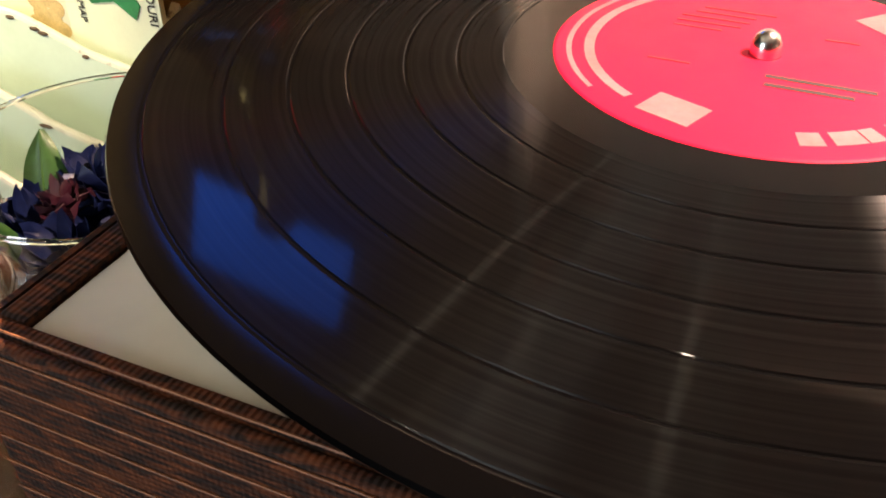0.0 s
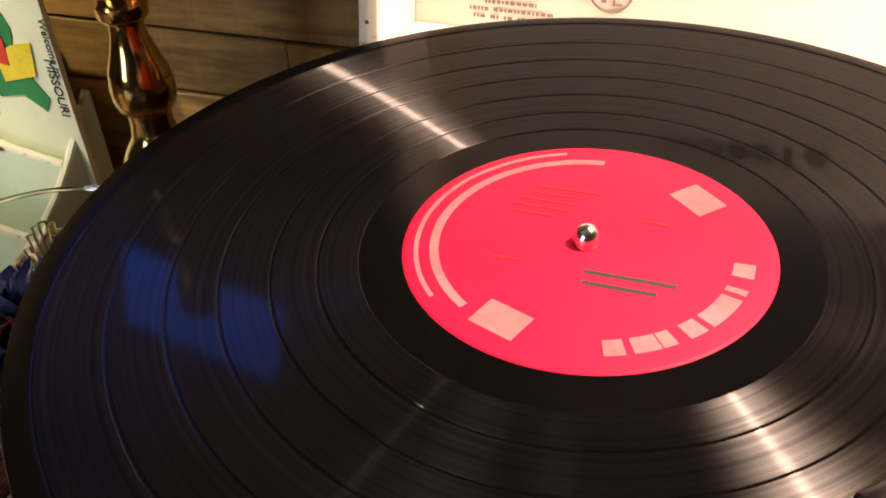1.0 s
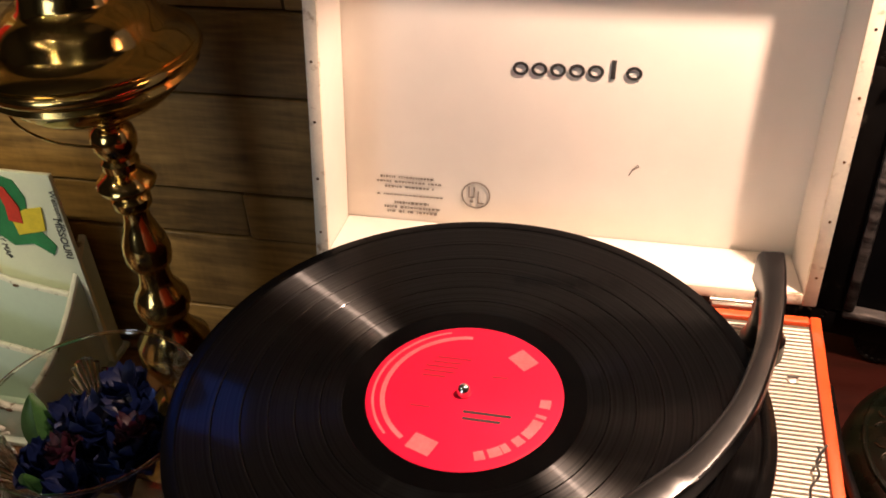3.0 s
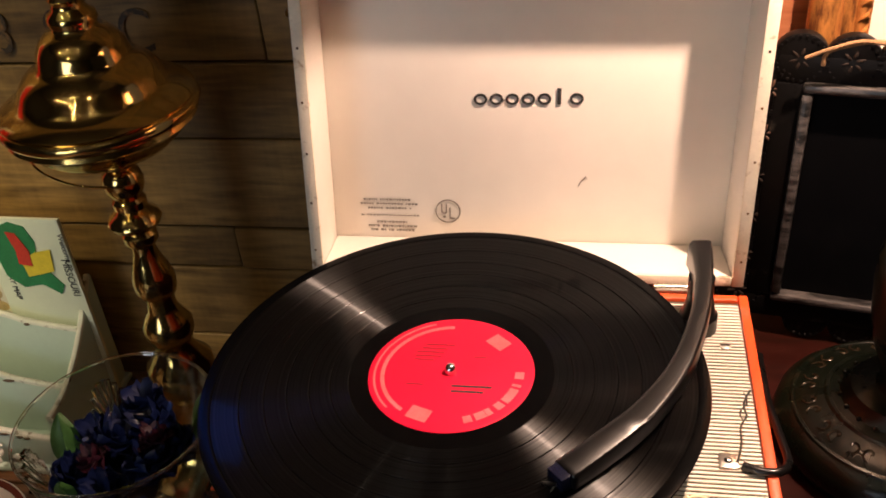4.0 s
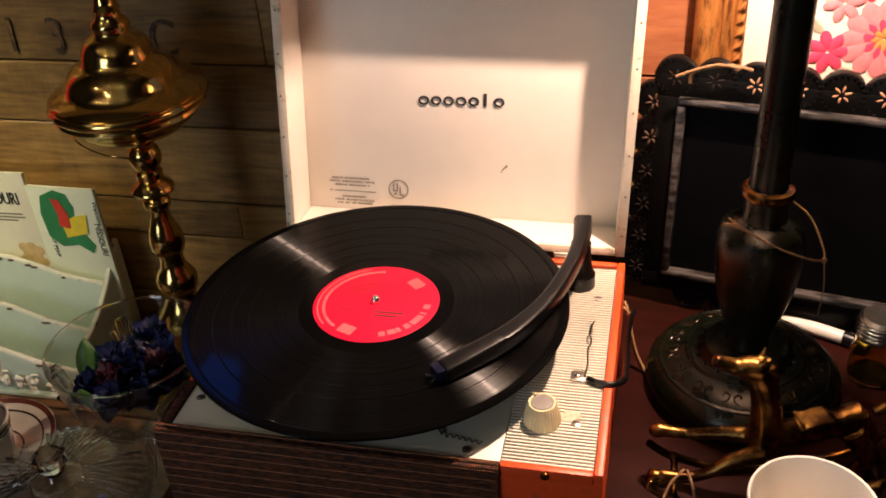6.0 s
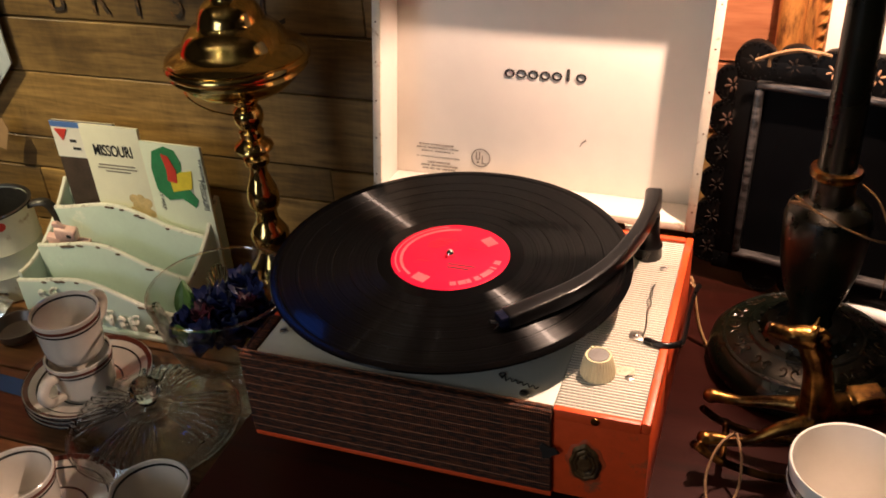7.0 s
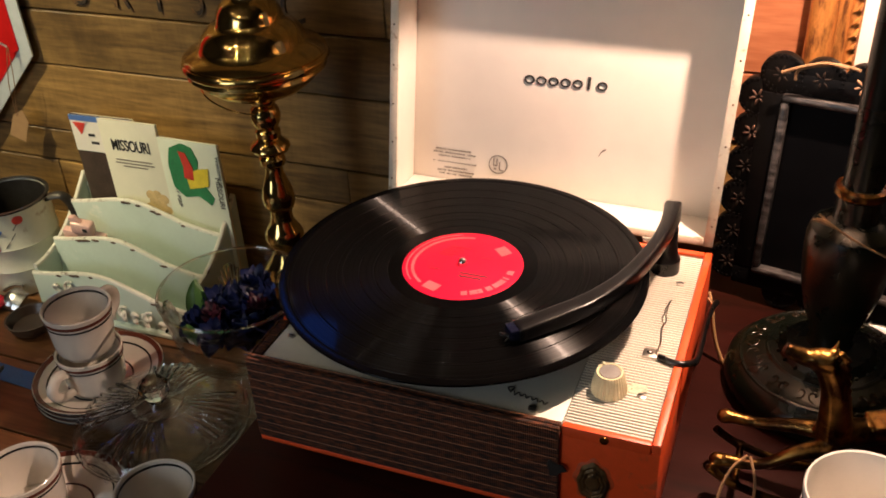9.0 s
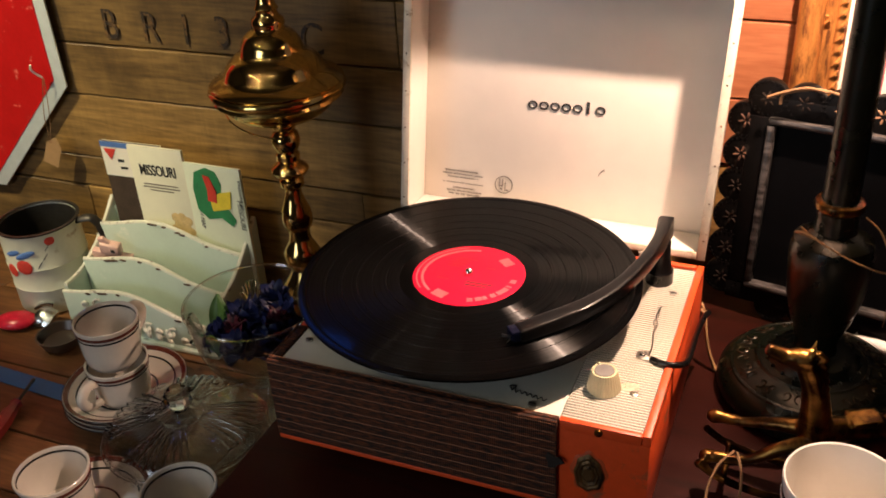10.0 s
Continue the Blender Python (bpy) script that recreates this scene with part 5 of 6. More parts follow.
lettering("title", "HIGHWAY MAP", 0.0085, "ink", b3, pose(-0.0315, -0.0006, 0.152) @ pose(0, 0, 0, 90, 0, 0) @ pose(0, 0, 0, 0, 0, -90), 0.0002)
lettering("title", "1972", 0.0085, "ink", b3, pose(-0.0225, -0.0006, 0.192) @ pose(0, 0, 0, 90, 0, 0) @ pose(0, 0, 0, 0, 0, -90), 0.0002)

# brass lamp
lamp = thing("brass_lamp", "tall polished brass oil lamp with a turned stem", "lamp", pose(-0.297, 0.192, TABLE))
part("foot", lathe([(0, 0), (0.062, 0), (0.064, 0.006), (0.056, 0.014), (0.042, 0.022), (0.036, 0.034), (0.040, 0.042), (0.034, 0.052), (0.022, 0.060), (0.020, 0.080), (0.026, 0.092), (0.031, 0.106), (0.030, 0.122), (0.020, 0.134), (0.016, 0.144), (0, 0.144)], 56), "brass", lamp)
part("stem", lathe([(0, 0.1435), (0.0165, 0.1445), (0.0205, 0.153), (0.0222, 0.160), (0.0224, 0.167), (0.0190, 0.174), (0.0135, 0.183), (0.0125, 0.193), (0.0130, 0.199), (0.0165, 0.202), (0.0182, 0.208), (0.0186, 0.216), (0.0168, 0.226), (0.0130, 0.236), (0.0102, 0.246), (0.0098, 0.253), (0.0128, 0.2555), (0.0145, 0.258), (0.0145, 0.264), (0.0120, 0.267), (0.0150, 0.270), (0.0205, 0.274), (0.0222, 0.278), (0.0205, 0.282), (0.0140, 0.287), (0.0120, 0.289), (0.0138, 0.291), (0.0140, 0.297), (0.0115, 0.300), (0.0130, 0.303), (0.0160, 0.309), (0.0168, 0.316), (0.0150, 0.323), (0.0110, 0.327), (0.0145, 0.331), (0.0150, 0.335), (0.0130, 0.340), (0, 0.340)], 56), "brass", lamp)
font = part("oil_font", lathe([(0, 0.3385), (0.016, 0.3390), (0.034, 0.3425), (0.050, 0.3495), (0.059, 0.3575), (0.0615, 0.3640), (0.0690, 0.3670), (0.0730, 0.3705), (0.0715, 0.3735), (0.0745, 0.3760), (0.0770, 0.3800), (0.0755, 0.3840), (0.0735, 0.3850), (0.0745, 0.3875), (0.0715, 0.3900), (0.0640, 0.3935), (0.0580, 0.3965), (0.0555, 0.4000), (0.0530, 0.4060), (0.0480, 0.4125), (0.0410, 0.4180), (0.0350, 0.4210), (0.0345, 0.4240), (0.0325, 0.4310), (0.0285, 0.4380), (0.0230, 0.4430), (0.0175, 0.4450), (0.0165, 0.4475), (0.0185, 0.4510), (0.0175, 0.4560), (0.0125, 0.4600), (0.0115, 0.4640), (0.0135, 0.4670), (0.0110, 0.4710), (0.0085, 0.4790), (0.0100, 0.4880), (0.0075, 0.4960), (0.0080, 0.5150), (0.012, 0.525), (0.014, 0.55), (0, 0.565)], 72), "brass", lamp, "", None, 60)
part("hoop", tube([(-0.062 * math.cos(k / 6 * math.pi), -0.062 * math.sin(k / 6 * math.pi) * 0.95, 0.345 + 0.012 * math.cos(k / 6 * math.pi)) for k in range(5)], 0.0010, 6), "brass", lamp)


glow = thing("blue_wall_sign", "lit blue glass sign on the timber wall", "sign", pose(-0.395, WALL - 0.014, 1.275, 0, -14, 0))
part("panel", span(-0.075, 0.075, 0.0, 0.008, -0.050, 0.050, 0.001), "blue_glow", glow)
for a in ((-0.082, 0.082, -0.003, 0.012, 0.0505, 0.058), (-0.082, 0.082, -0.003, 0.012, -0.058, -0.0505)):
    part("sign_frame", span(*a, 0.001), "black", glow)
for x, y, z, r in ((0.0, -0.78, 2.28, 0.013), (-0.64, -0.70, 2.28, 0.013), (-0.70, -1.30, 2.1, 0.008), (-0.58, -1.32, 2.1, 0.008), (-0.46, -1.30, 2.12, 0.008),
                   (-0.66, -1.55, 2.1, 0.008), (-0.52, -1.56, 2.1, 0.008), (0.25, -1.40, 2.1, 0.008), (-1.14, -0.80, 2.15, 0.014), (-0.95, -1.02, 2.15, 0.011)):
    b = thing("ceiling_bulb", "small warm bare bulb hanging from the ceiling", "light bulb", pose(x, y, z), group="row of bulbs")
    part("glass", ball(r, (0, 0, 0), (1, 1, 1.15), u=14, v=10), "bulb", b)
    part("socket", lathe([(0, r), (0.006, r), (0.006, 0.034), (0.002, 0.036), (0.002, 2.61 - z), (0, 2.61 - z)], 14), "black", b)


def cup_profile(h, r):
    return [(0, 0.003), (r * 0.62, 0.003), (r * 0.66, 0.0), (r * 0.72, 0.001), (r * 0.86, 0.010), (r * 0.90, 0.022), (r * 0.93, h * 0.7), (r * 0.99, h * 0.93), (r, h * 0.985), (r * 0.975, h), (r * 0.93, h * 0.985), (r * 0.88, h * 0.7), (r * 0.84, 0.024), (r * 0.7, 0.011), (0, 0.008)]


def coffee_cup(x, y, z, turn, group="striped cups", h=0.064, r=0.0412, tilt=0):
    c = thing("coffee_cup", "ivory china cup with brown and black rim stripes", "cup", pose(x, y, z, tilt, 0, turn), group=group)
    part("bowl", lathe(cup_profile(h, r), 56), "china", c)
    part("brown_stripe", lathe([(r * 0.960, h * 0.835), (r * 0.982, h * 0.84), (r * 0.997, h * 0.905), (r * 0.975, h * 0.91)], 56), "band_brown", c)
    part("black_stripe", lathe([(r * 0.94, h * 0.755), (r * 0.961, h * 0.758), (r * 0.969, h * 0.792), (r * 0.945, h * 0.795)], 56), "band_black", c)
    part("inner_stripe", lathe([(r * 0.930, h * 0.935), (r * 0.908, h * 0.930), (r * 0.902, h * 0.895), (r * 0.920, h * 0.890)], 56), "band_black", c)
    part("handle", tube([(r * 0.93, 0, h * 0.78), (r * 1.28, 0, h * 0.82), (r * 1.55, 0, h * 0.62), (r * 1.40, 0, h * 0.36), (r * 0.90, 0, h * 0.27)], (0.0048, 0.0052, 0.0048), 10, flat=1.25), "china", c)
    return c


def saucer(x, y, z, tilt=(0, 0), r=0.075):
    s = thing("saucer", "ivory china saucer with brown and black stripes", "saucer", pose(x, y, z, tilt[0], tilt[1]), group="striped saucers")
    part("plate", lathe([(0, 0.002), (r * 0.5, 0.002), (r * 0.52, 0.0), (r * 0.56, 0.001), (r * 0.8, 0.009), (r * 0.985, 0.0165), (r, 0.018), (r * 0.985, 0.0192), (r * 0.93, 0.0175), (r * 0.62, 0.0075), (r * 0.5, 0.005), (0, 0.0045)], 64), "china", s)
    part("brown_stripe", lathe([(r * 0.975, 0.0195), (r * 0.945, 0.0186), (r * 0.905, 0.0172), (r * 0.903, 0.0164)], 64), "band_brown", s)
    part("black_stripe", lathe([(r * 0.80, 0.0138), (r * 0.775, 0.0130), (r * 0.775, 0.0124)], 64), "band_black", s)
    part("black_edge", lathe([(r * 0.985, 0.0160), (r * 1.003, 0.0178), (r * 0.995, 0.0192)], 64), "band_black", s)
    part("well_stripe", lathe([(r * 0.50, 0.0056), (r * 0.47, 0.0055), (r * 0.47, 0.0049)], 64), "band_black", s)
    return s


SX, SY = -0.482, 0.038
for k in range(3):
    saucer(SX + 0.003 * k, SY - 0.002 * k, TABLE + 0.010 * k, (0.5 * k, 0))
coffee_cup(-0.471, 0.025, TABLE + 0.0265, 262, h=0.054, r=0.0375)
coffee_cup(-0.470, 0.0235, TABLE + 0.0805, 90, tilt=1.5, h=0.061, r=0.0375)
saucer(-0.404, -0.132, TABLE, r=0.072)
coffee_cup(-0.424, -0.142, TABLE + 0.0065, -48, h=0.060, r=0.039)
coffee_cup(-0.279, -0.120, TABLE, 200, h=0.067, r=0.039)

# cut crystal covered dish
dish = thing("crystal_dish", "cut crystal covered dish with a faceted knob", "glass dish", pose(-0.3615, -0.004, TABLE, 0, 0, 12))


def cut_sector(a):
    """1 inside the four cut sectors of the dish, 0 in the clear ones between."""
    return 1.0 if math.cos(4 * a) > -0.15 else 0.0


def cut_base(a, r, z):
    return r * (1 + 0.030 * abs(math.sin(16 * a)) * (1 if r > 0.055 and z < 0.024 else 0)), z


def cut_cover(a, r, z):
    """Fine flutes that run out from the knob in the cut sectors, crossed by rings."""
    k = cut_sector(a) * (1 if 0.028 < r < 0.084 else 0)
    return r, z + k * (0.0016 * abs(math.sin(24 * a)) + 0.0010 * math.sin(r * 900))


part("base", lathe([(0, 0.001), (0.050, 0.001), (0.068, 0.005), (0.082, 0.014), (0.0905, 0.024), (0.0890, 0.0260), (0.082, 0.0235), (0.072, 0.0150), (0.058, 0.0085), (0, 0.0065)], 128, wobble=cut_base), "clear_glass", dish, "", None, 12)
cover = part("cover", lathe([(0.0850, 0.0262), (0.0915, 0.0262), (0.0925, 0.0285), (0.0900, 0.0315), (0.0850, 0.0370), (0.0780, 0.0405), (0.0700, 0.0432), (0.0620, 0.0452), (0.0540, 0.0468), (0.0460, 0.0480), (0.0380, 0.0490), (0.0300, 0.0498), (0.0260, 0.0520), (0.0235, 0.0505), (0.0120, 0.0520), (0.0095, 0.0560), (0, 0.0560),
                             (0, 0.0480), (0.0120, 0.0475), (0.0240, 0.0465), (0.0440, 0.0445), (0.0650, 0.0405), (0.0790, 0.0350), (0.0850, 0.0262)], 192, wobble=lambda a, r, z: cut_cover(a, r, z) if z > 0.0452 or r > 0.066 and z > 0.036 else (r, z)), "clear_glass", dish, "", None, 8)
part("knob", lathe([(0, 0.0562), (0.009, 0.0562), (0.0085, 0.0590), (0.0140, 0.0650), (0.0175, 0.0725), (0.0165, 0.0800), (0.0110, 0.0855), (0, 0.0880)], 10), "crystal", cover, "faceted clear knob", None, 10)


def gem(bm, p, out, size, height, turn):
    """A four-sided cut point standing on p along the direction out."""
    side = out.cross(Vector((0, 0, 1)) if abs(out.z) < 0.95 else Vector((1, 0, 0))).normalized()
    up = out.cross(side)
    ring = [bm.verts.new(p + size * (math.cos(turn + q * math.pi / 2) * side + math.sin(turn + q * math.pi / 2) * up)) for q in range(4)]
    top = bm.verts.new(p + height * out)
    bm.faces.new(ring[::-1])
    for q in range(4):
        bm.faces.new((ring[q], ring[(q + 1) % 4], top))


base_bm = bmesh.new()
for k in range(44):  # a band of cut points round the base
    for r, z in ((0.0895, 0.0185), (0.0815, 0.0105)):
        a = 2 * math.pi * k / 44
        gem(base_bm, Vector((r * math.cos(a), r * math.sin(a), z)), Vector((0.85 * math.cos(a), 0.85 * math.sin(a), -0.5)).normalized(), 0.0050, 0.0035, 0.4 * (k % 2))
tagged(part("cut_band", base_bm, "clear_glass", dish, "", None, 5), kind="stuff")


def glass_ring(r, z, thick, parent):
    part("rim", lathe([(r + thick * math.cos(radians(45 * k)), z + thick * math.sin(radians(45 * k))) for k in range(9)], 72), "crystal", parent)


for q in range(4):  # cut rays and points in four sectors of the cover
    for k in range(9):
        a = radians(90 * q) + (k - 4) * 0.125
        part("cut_ray", tube([(0.030 * math.cos(a), 0.030 * math.sin(a), 0.0505), (0.060 * math.cos(a), 0.060 * math.sin(a), 0.0462), (0.083 * math.cos(a), 0.083 * math.sin(a), 0.0385)], (0.0008, 0.0018, 0.0026), 5, steps=2), "crystal", cover)
glass_ring(0.0930, 0.0285, 0.0026, cover)
glass_ring(0.0262, 0.0515, 0.0016, cover)
glass_ring(0.0520, 0.0020, 0.0018, dish)

# glass bowl of flowers
BX, BY = -0.279, 0.055
bowl = thing("glass_compote", "footed crystal bowl holding dark blue flowers", "glass bowl", pose(BX, BY, TABLE))


def flute(a, r, z):
    return (r * (1 + (0.05 * math.cos(14 * a) if z < 0.085 else 0.0)), z)


part("foot", lathe([(0, 0.001), (0.040, 0.001), (0.043, 0.004), (0.034, 0.010), (0.018, 0.022), (0.011, 0.040), (0.010, 0.055), (0.015, 0.064), (0.010, 0.072), (0.012, 0.080), (0, 0.080)], 84, wobble=flute), "clear_glass", bowl, "", None, 15)
cupg = part("cup", lathe([(0, 0.0803), (0.014, 0.0803), (0.036, 0.088), (0.056, 0.106), (0.068, 0.135), (0.074, 0.168), (0.0765, 0.182), (0.0752, 0.183), (0.0725, 0.169), (0.066, 0.136), (0.054, 0.109), (0.034, 0.092), (0, 0.087)], 84), "clear_glass", bowl)
glass_ring(0.0762, 0.1838, 0.0013, cupg)
for q in range(3):  # cut fans on the wall of the cup
    for k in range(9):
        a = radians(72 * q + 55) + (k - 4) * 0.055
        part("cut_ray", tube([(0.060 * math.cos(radians(72 * q + 55)), 0.060 * math.sin(radians(72 * q + 55)), 0.112), (0.0745 * math.cos(a), 0.0745 * math.sin(a), 0.166 - 0.0016 * (k - 4) ** 2)], (0.0008, 0.0026), 6, steps=0), "crystal", cupg)


def bloom(x, y, z, r, material, seed, group):
    f = thing("fabric_flower", "dark blue fabric flower lying in the glass bowl" if "blue" in material else "plum red fabric bud lying in the glass bowl", "flower", pose(x, y, z, rng.uniform(-25, 25), rng.uniform(-25, 25), rng.uniform(0, 360)), group=group)
    q = random.Random(seed)
    for k in range(13):
        a, ring_ = k * 2.4, k / 13
        b = bmesh.new()
        bmesh.ops.create_grid(b, x_segments=6, y_segments=6, size=1)
        w, l = r * (0.34 + 0.22 * ring_), r * (0.5 + 0.55 * ring_)
        for v in b.verts:
            u, t = v.co.x, (v.co.y + 1) / 2
            wide = math.sin(math.pi * min(1, 0.18 + 0.78 * t)) ** 0.7
            v.co = Vector((u * w * wide, l * t, r * (0.9 - 0.75 * ring_) * t + 0.25 * r * u * u + 0.08 * r * math.sin(9 * u + 5 * t + k) * t - 0.35 * r * ring_ * t * t))
        bmesh.ops.solidify(b, geom=b.faces[:], thickness=0.0005)
        bmesh.ops.rotate(b, verts=b.verts, cent=(0, 0, 0), matrix=Matrix.Rotation(a + q.uniform(-0.2, 0.2), 3, "Z"))
        part("petal", b, material, f)
    return f


spots = [(-0.010, 0.002, 0.150, 0.026, "petal_blue"), (0.022, 0.018, 0.156, 0.025, "petal_blue"), (0.030, -0.020, 0.150, 0.024, "petal_blue"), (-0.032, -0.026, 0.144, 0.022, "petal_blue"),
         (0.000, -0.040, 0.146, 0.022, "petal_blue"), (0.004, 0.036, 0.160, 0.024, "petal_blue"), (-0.036, 0.018, 0.140, 0.022, "petal_blue"), (0.044, 0.008, 0.148, 0.020, "petal_blue"),
         (-0.012, -0.022, 0.158, 0.015, "petal_plum"), (0.030, -0.002, 0.164, 0.015, "petal_plum"), (0.012, -0.010, 0.120, 0.026, "petal_blue"), (-0.02, 0.012, 0.118, 0.026, "petal_blue"), (0.020, 0.020, 0.112, 0.024, "petal_blue")]
for k, (x, y, z, r, mt) in enumerate(spots):
    bloom(BX + x, BY + y, TABLE + z, r, mt, k, "flowers in the bowl")


def leaf(x, y, z, rx, rz, l, w):
    f = thing("fabric_leaf", "green fabric leaf standing in the glass bowl", "leaf", pose(x, y, z, rx, 0, rz), group="leaves in the bowl")
    b = bmesh.new()
    bmesh.ops.create_grid(b, x_segments=6, y_segments=10, size=1)
    for v in b.verts:
        u, t = v.co.x, (v.co.y + 1) / 2
        v.co = Vector((u * w * math.sin(math.pi * (0.06 + 0.93 * t)) ** 0.8, 0.12 * l * t * t + 0.3 * w * u * u, l * t))
    bmesh.ops.solidify(b, geom=b.faces[:], thickness=0.0006)
    part("blade", b, "leaf", f)
    part("vein", tube([(0, -0.0002, 0), (0, 0.03 * l - 0.0003, l * 0.5), (0, 0.12 * l - 0.0004, l * 0.96)], (0.0010, 0.0003), 6), "leaf", f)


leaf(BX - 0.050, BY - 0.006, TABLE + 0.125, -12, 20, 0.052, 0.012)
leaf(BX + 0.040, BY + 0.030, TABLE + 0.135, -20, -40, 0.045, 0.010)
leaf(BX - 0.030, BY - 0.038, TABLE + 0.128, 25, 10, 0.035, 0.010)

# sifter can at the back
can = thing("sifter_can", "cream enamel sifter can with painted cherries and a dark handle", "can", pose(-0.752, 0.215, TABLE) @ Matrix.Diagonal((1.06, 1.06, 0.87, 1)))
CR = 0.052
body_can = part("body", lathe([(0, 0.002), (CR * 0.97, 0.002), (CR, 0.005), (CR * 1.0, 0.045), (CR * 1.02, 0.047), (CR, 0.049), (CR * 1.01, 0.085), (CR * 1.03, 0.087), (CR * 1.01, 0.089), (CR * 1.02, 0.146), (CR * 1.04, 0.149), (CR * 1.02, 0.151), (CR * 0.98, 0.149), (CR * 0.96, 0.010), (0, 0.008)], 64), "enamel", can)
part("inside", lathe([(CR * 0.955, 0.147), (CR * 0.94, 0.012), (0, 0.012)], 64), "dark_metal", can, "dark tinned inside")
part("rim", lathe([(CR * 0.98, 0.1485), (CR * 1.045, 0.1488), (CR * 1.05, 0.1515), (CR * 0.98, 0.1522), (CR * 0.955, 0.1495)], 64), "dark_metal", can, "dark rolled rim")
part("handle", tube([(CR * 0.95, 0.018, 0.145), (CR * 1.35, 0.026, 0.148), (CR * 1.55, 0.030, 0.120), (CR * 1.5, 0.028, 0.07), (CR * 1.0, 0.018, 0.05)], (0.006, 0.007, 0.006), 8, flat=0.45), "dark_metal", can)
for a, z, q in ((-34, 0.136, 0.9), (-79, 0.094, 1.55), (-104, 0.084, 1.35)):
    part("painted_cherry", ball(0.0075 * q, (0, 0, 0), (0.12, 1, 1.15), u=12, v=8), "red_print", can, "", Matrix.Rotation(radians(a), 4, "Z") @ Matrix.Translation((CR * 1.012, 0, z)))
for a, z, q in ((-28, 0.149, 0.6), (-72, 0.117, 1.4), (-92, 0.119, 1.2)):
    part("painted_leaf", ball(0.0085 * q, (0, 0, 0), (0.1, 1.3, 0.45), u=12, v=8), "blue_print", can, "", Matrix.Rotation(radians(a), 4, "Z") @ Matrix.Translation((CR * 1.012, 0, z)) @ Matrix.Rotation(0.4, 4, "X"))
for a, z in ((-55, 0.097), (-45, 0.110), (-40, 0.125)):
    part("painted_stem", box(0.0008, 0.0012, 0.012, (0, 0, 0), 0.0003, 1), "ink", can, "", Matrix.Rotation(radians(a), 4, "Z") @ Matrix.Translation((CR * 1.012, 0, z)) @ Matrix.Rotation(-0.6, 4, "X"))

ash = thing("small_dish", "small dark brown pottery dish on the plank table", "dish", pose(-0.655, 0.112, TABLE))
part("bowl", lathe([(0, 0.001), (0.020, 0.001), (0.026, 0.006), (0.031, 0.018), (0.0325, 0.021), (0.030, 0.0205), (0.024, 0.009), (0, 0.005)], 40), "brown_bowl", ash)

tp = thing("tape_strip", "strip of blue masking tape stuck on the table", "tape", pose(-0.655, 0.030, TABLE + 0.0006, 0, 0, -3))
part("strip", span(-0.09, 0.085, -0.0125, 0.0125, 0.0, 0.0005, 0), "tape", tp)
drv = thing("screwdriver", "red-handled tool lying on the plank table", "tool", pose(-0.600, -0.052, TABLE + 0.0105, 0, 90, 108))
part("grip", lathe([(0, -0.045), (0.007, -0.045), (0.0095, -0.038), (0.0098, 0.0), (0.0080, 0.020), (0.0060, 0.030), (0.0075, 0.036), (0, 0.038)], 12, wobble=lambda a, r, z: (r * (1 + 0.05 * math.cos(6 * a)), z)), "tool_red", drv)
part("shaft", lathe([(0, 0.038), (0.0022, 0.038), (0.0022, 0.075), (0.0028, 0.082), (0, 0.088)], 10), "dark_metal", drv)
candy = thing("sweet_packet", "red and silver wrapped sweets on the plank table", "sweet", pose(-0.752, 0.128, TABLE, 0, 0, 20))
part("wrapper", ball(0.02, (0, 0, 0.011), (1.5, 1.0, 0.55), u=16, v=10), "wrap_red", candy)
part("foil_end", tube([(0.028, 0.0, 0.011), (0.040, 0.004, 0.014), (0.052, 0.002, 0.008)], (0.006, 0.014, 0.016), 9, flat=0.4), "foil", candy)
part("foil_end", tube([(0.020, 0.020, 0.016), (0.030, 0.030, 0.018), (0.042, 0.034, 0.014)], (0.006, 0.011, 0.012), 9, flat=0.4), "foil", candy)

# octagonal sign on the wall, its right-hand corner in view
sign = thing("octagon_sign", "red octagonal metal sign with a white border on the timber wall", "sign", pose(-1.0255, WALL - 0.012, 1.027, 0, 0, 0))


def octagon(r, turn=22.5):
    return [(r * math.cos(radians(turn + 45 * k)), r * math.sin(radians(turn + 45 * k))) for k in range(8)]


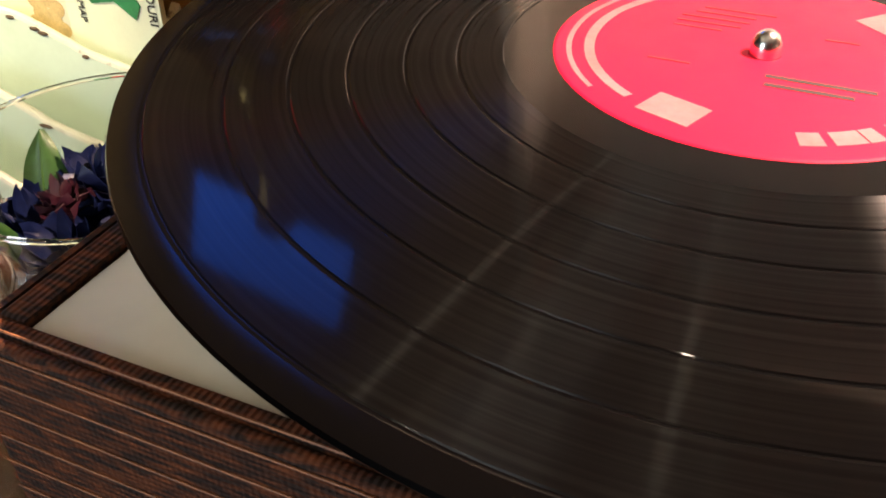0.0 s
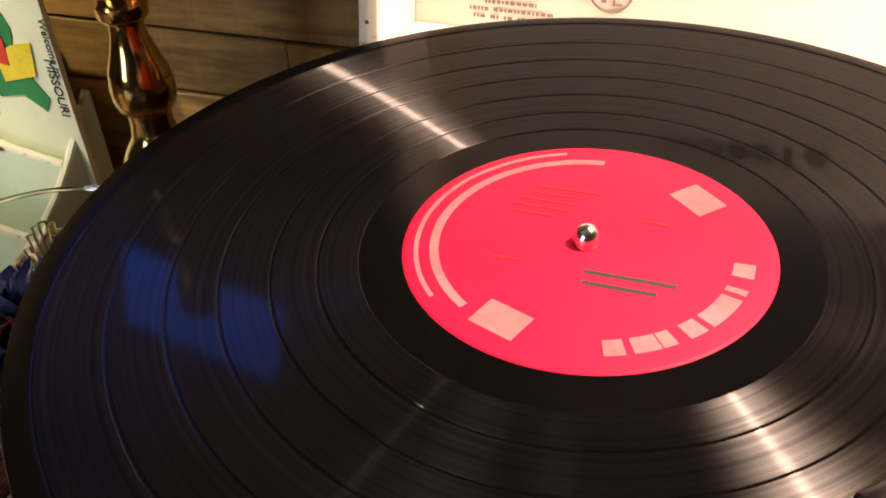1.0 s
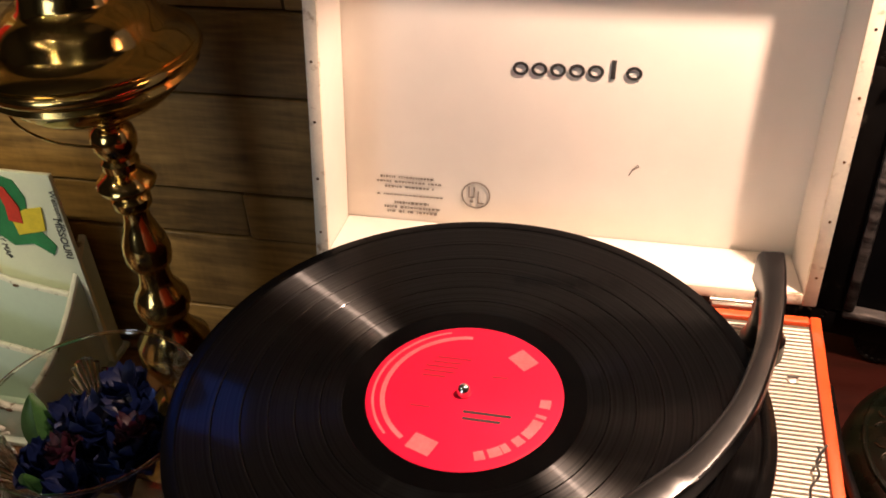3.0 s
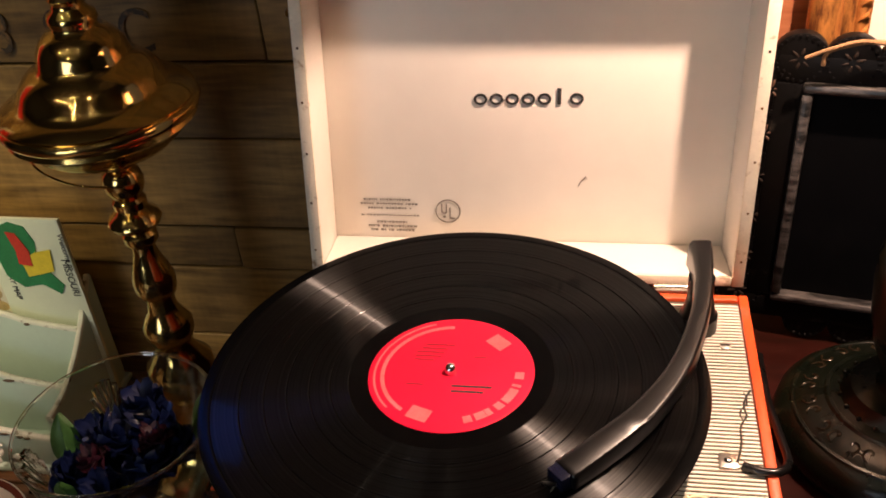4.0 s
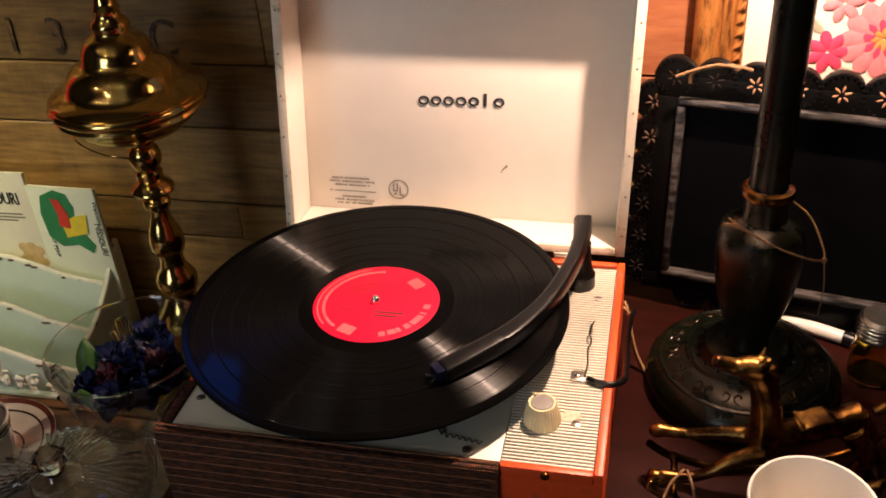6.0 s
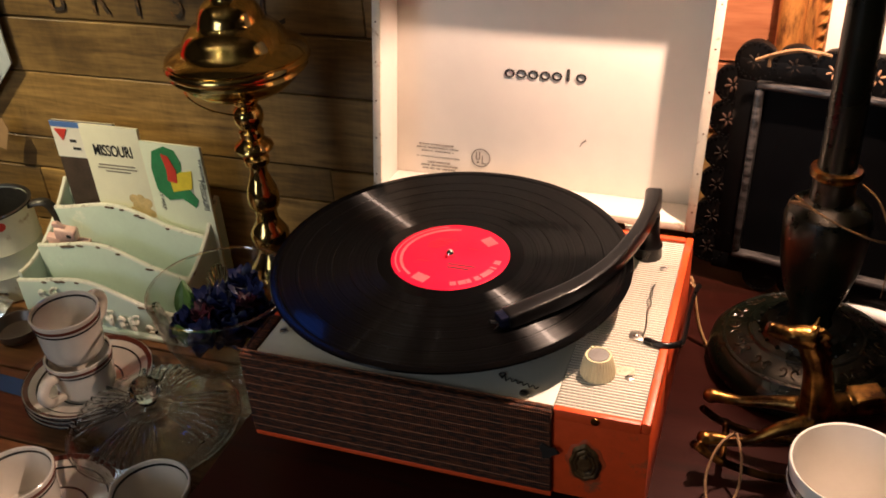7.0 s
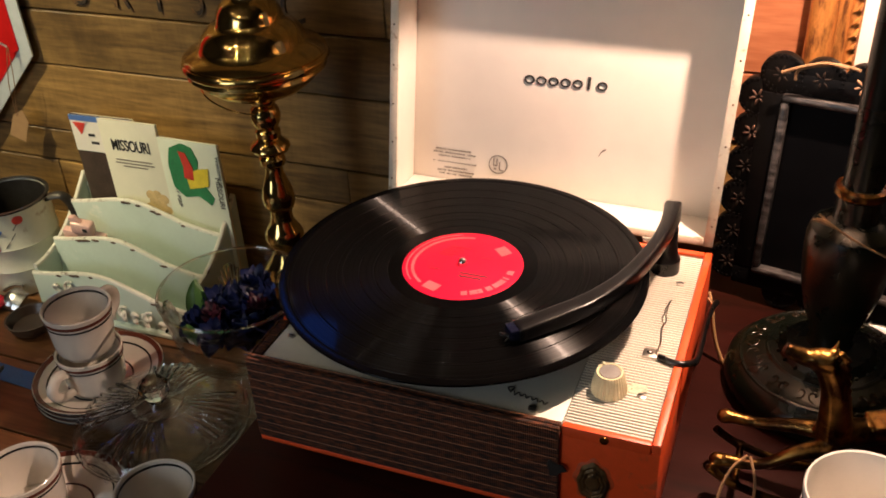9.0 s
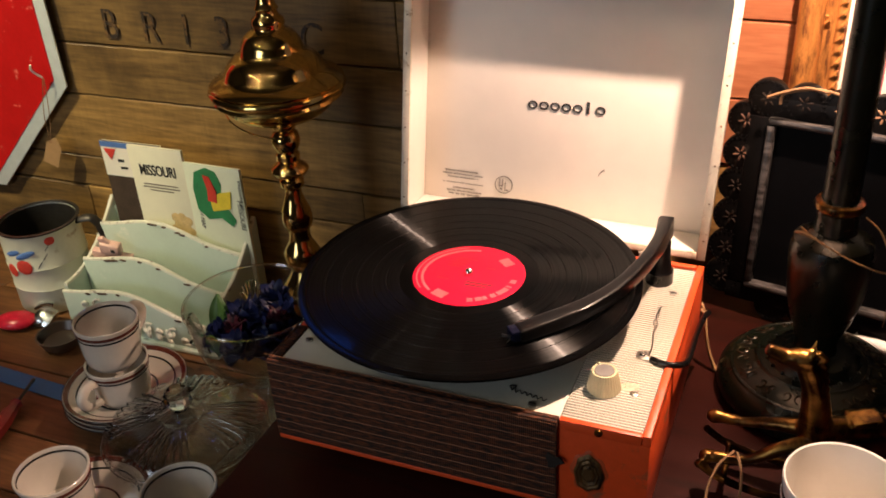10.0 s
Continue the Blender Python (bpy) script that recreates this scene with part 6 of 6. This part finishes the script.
SR = 0.330
part("plate", prism(octagon(SR), 0.003, None, 0.0008), "sign_white", sign, "", pose(0, 0, 0))
part("face", prism(octagon(SR * 0.935), 0.0008, Matrix.Translation((0, -0.0009, 0))), "sign_red", sign)
tag = thing("price_tag", "brown paper tag on a string tied to the sign", "tag", pose(-0.75, WALL - 0.022, 0.915))
part("string", tube([(0.0, 0, 0), (-0.010, -0.006, -0.05), (-0.018, -0.002, -0.098)], 0.0006, 6), "twine", tag)
part("string", tube([(0.002, 0, 0), (-0.002, -0.004, -0.05), (-0.017, -0.002, -0.098)], 0.0006, 6), "twine", tag)
part("tail", tube([(0, 0, 0.0), (-0.008, -0.008, 0.012), (-0.004, -0.012, 0.022)], 0.0016, 6), "mat_white", tag)
part("card", prism([(-0.012, 0.0), (0.0, 0.014), (0.012, 0.0), (0.012, -0.034), (-0.012, -0.034)], 0.0006, pose(-0.013, -0.002, -0.104, 0, 25, 8)), "tag", tag)
part("eyelet", lathe([(0.0012, 0), (0.0026, 0), (0.0026, 0.0005), (0.0012, 0.0005), (0.0012, 0)], 14), "twine", tag, "", pose(-0.017, -0.0026, -0.098, 90))

# faded stencil on a board
sten = thing("board_stencil", "faded black stencilled characters on a wall board", "lettering", pose(0, WALL - 0.0012, 0.9715, 90), kind="structure")
for ch, x in (("B", -0.628), ("R", -0.562), ("1", -0.506), ("3", -0.450), ("0", -0.395), ("C", -0.320)):
    lettering("character", ch, 0.058, "stencil", sten, pose(x, 0.002, 0, 0, 0, -2) @ Matrix.Diagonal((0.86, 1, 1, 1)), 0.0002)

# ---- boards, last ----
for k, (z0, z1) in enumerate(zip(SEAMS, SEAMS[1:])):
    cuts = list(CUTS.get(z0, ())) or [rng.uniform(-1.2, -0.9), rng.uniform(-0.05, 0.16)]
    xs = [-2.6, *sorted(cuts), 1.35, 2.4]
    for x0, x1 in zip(xs, xs[1:]):
        d = rng.uniform(0, 0.004)
        board_object("board", x0, x1, z0, z1, WALL + d, WALL + 0.0195, wall_back, True, "wall_orange" if x0 == 0.12 else "wall_wood")
y = -0.72
while y < 0.30:
    w = rng.uniform(0.07, 0.11)
    y1 = min(y + w, 0.305)
    xs = [-1.7, rng.uniform(-0.9, -0.1), 1.3]
    for x0, x1 in zip(xs, xs[1:]):
        board_object("board", x0, x1, y, y1, TABLE - 0.0215, TABLE - rng.uniform(0, 0.0008), table, False, "table_wood")
    y = y1
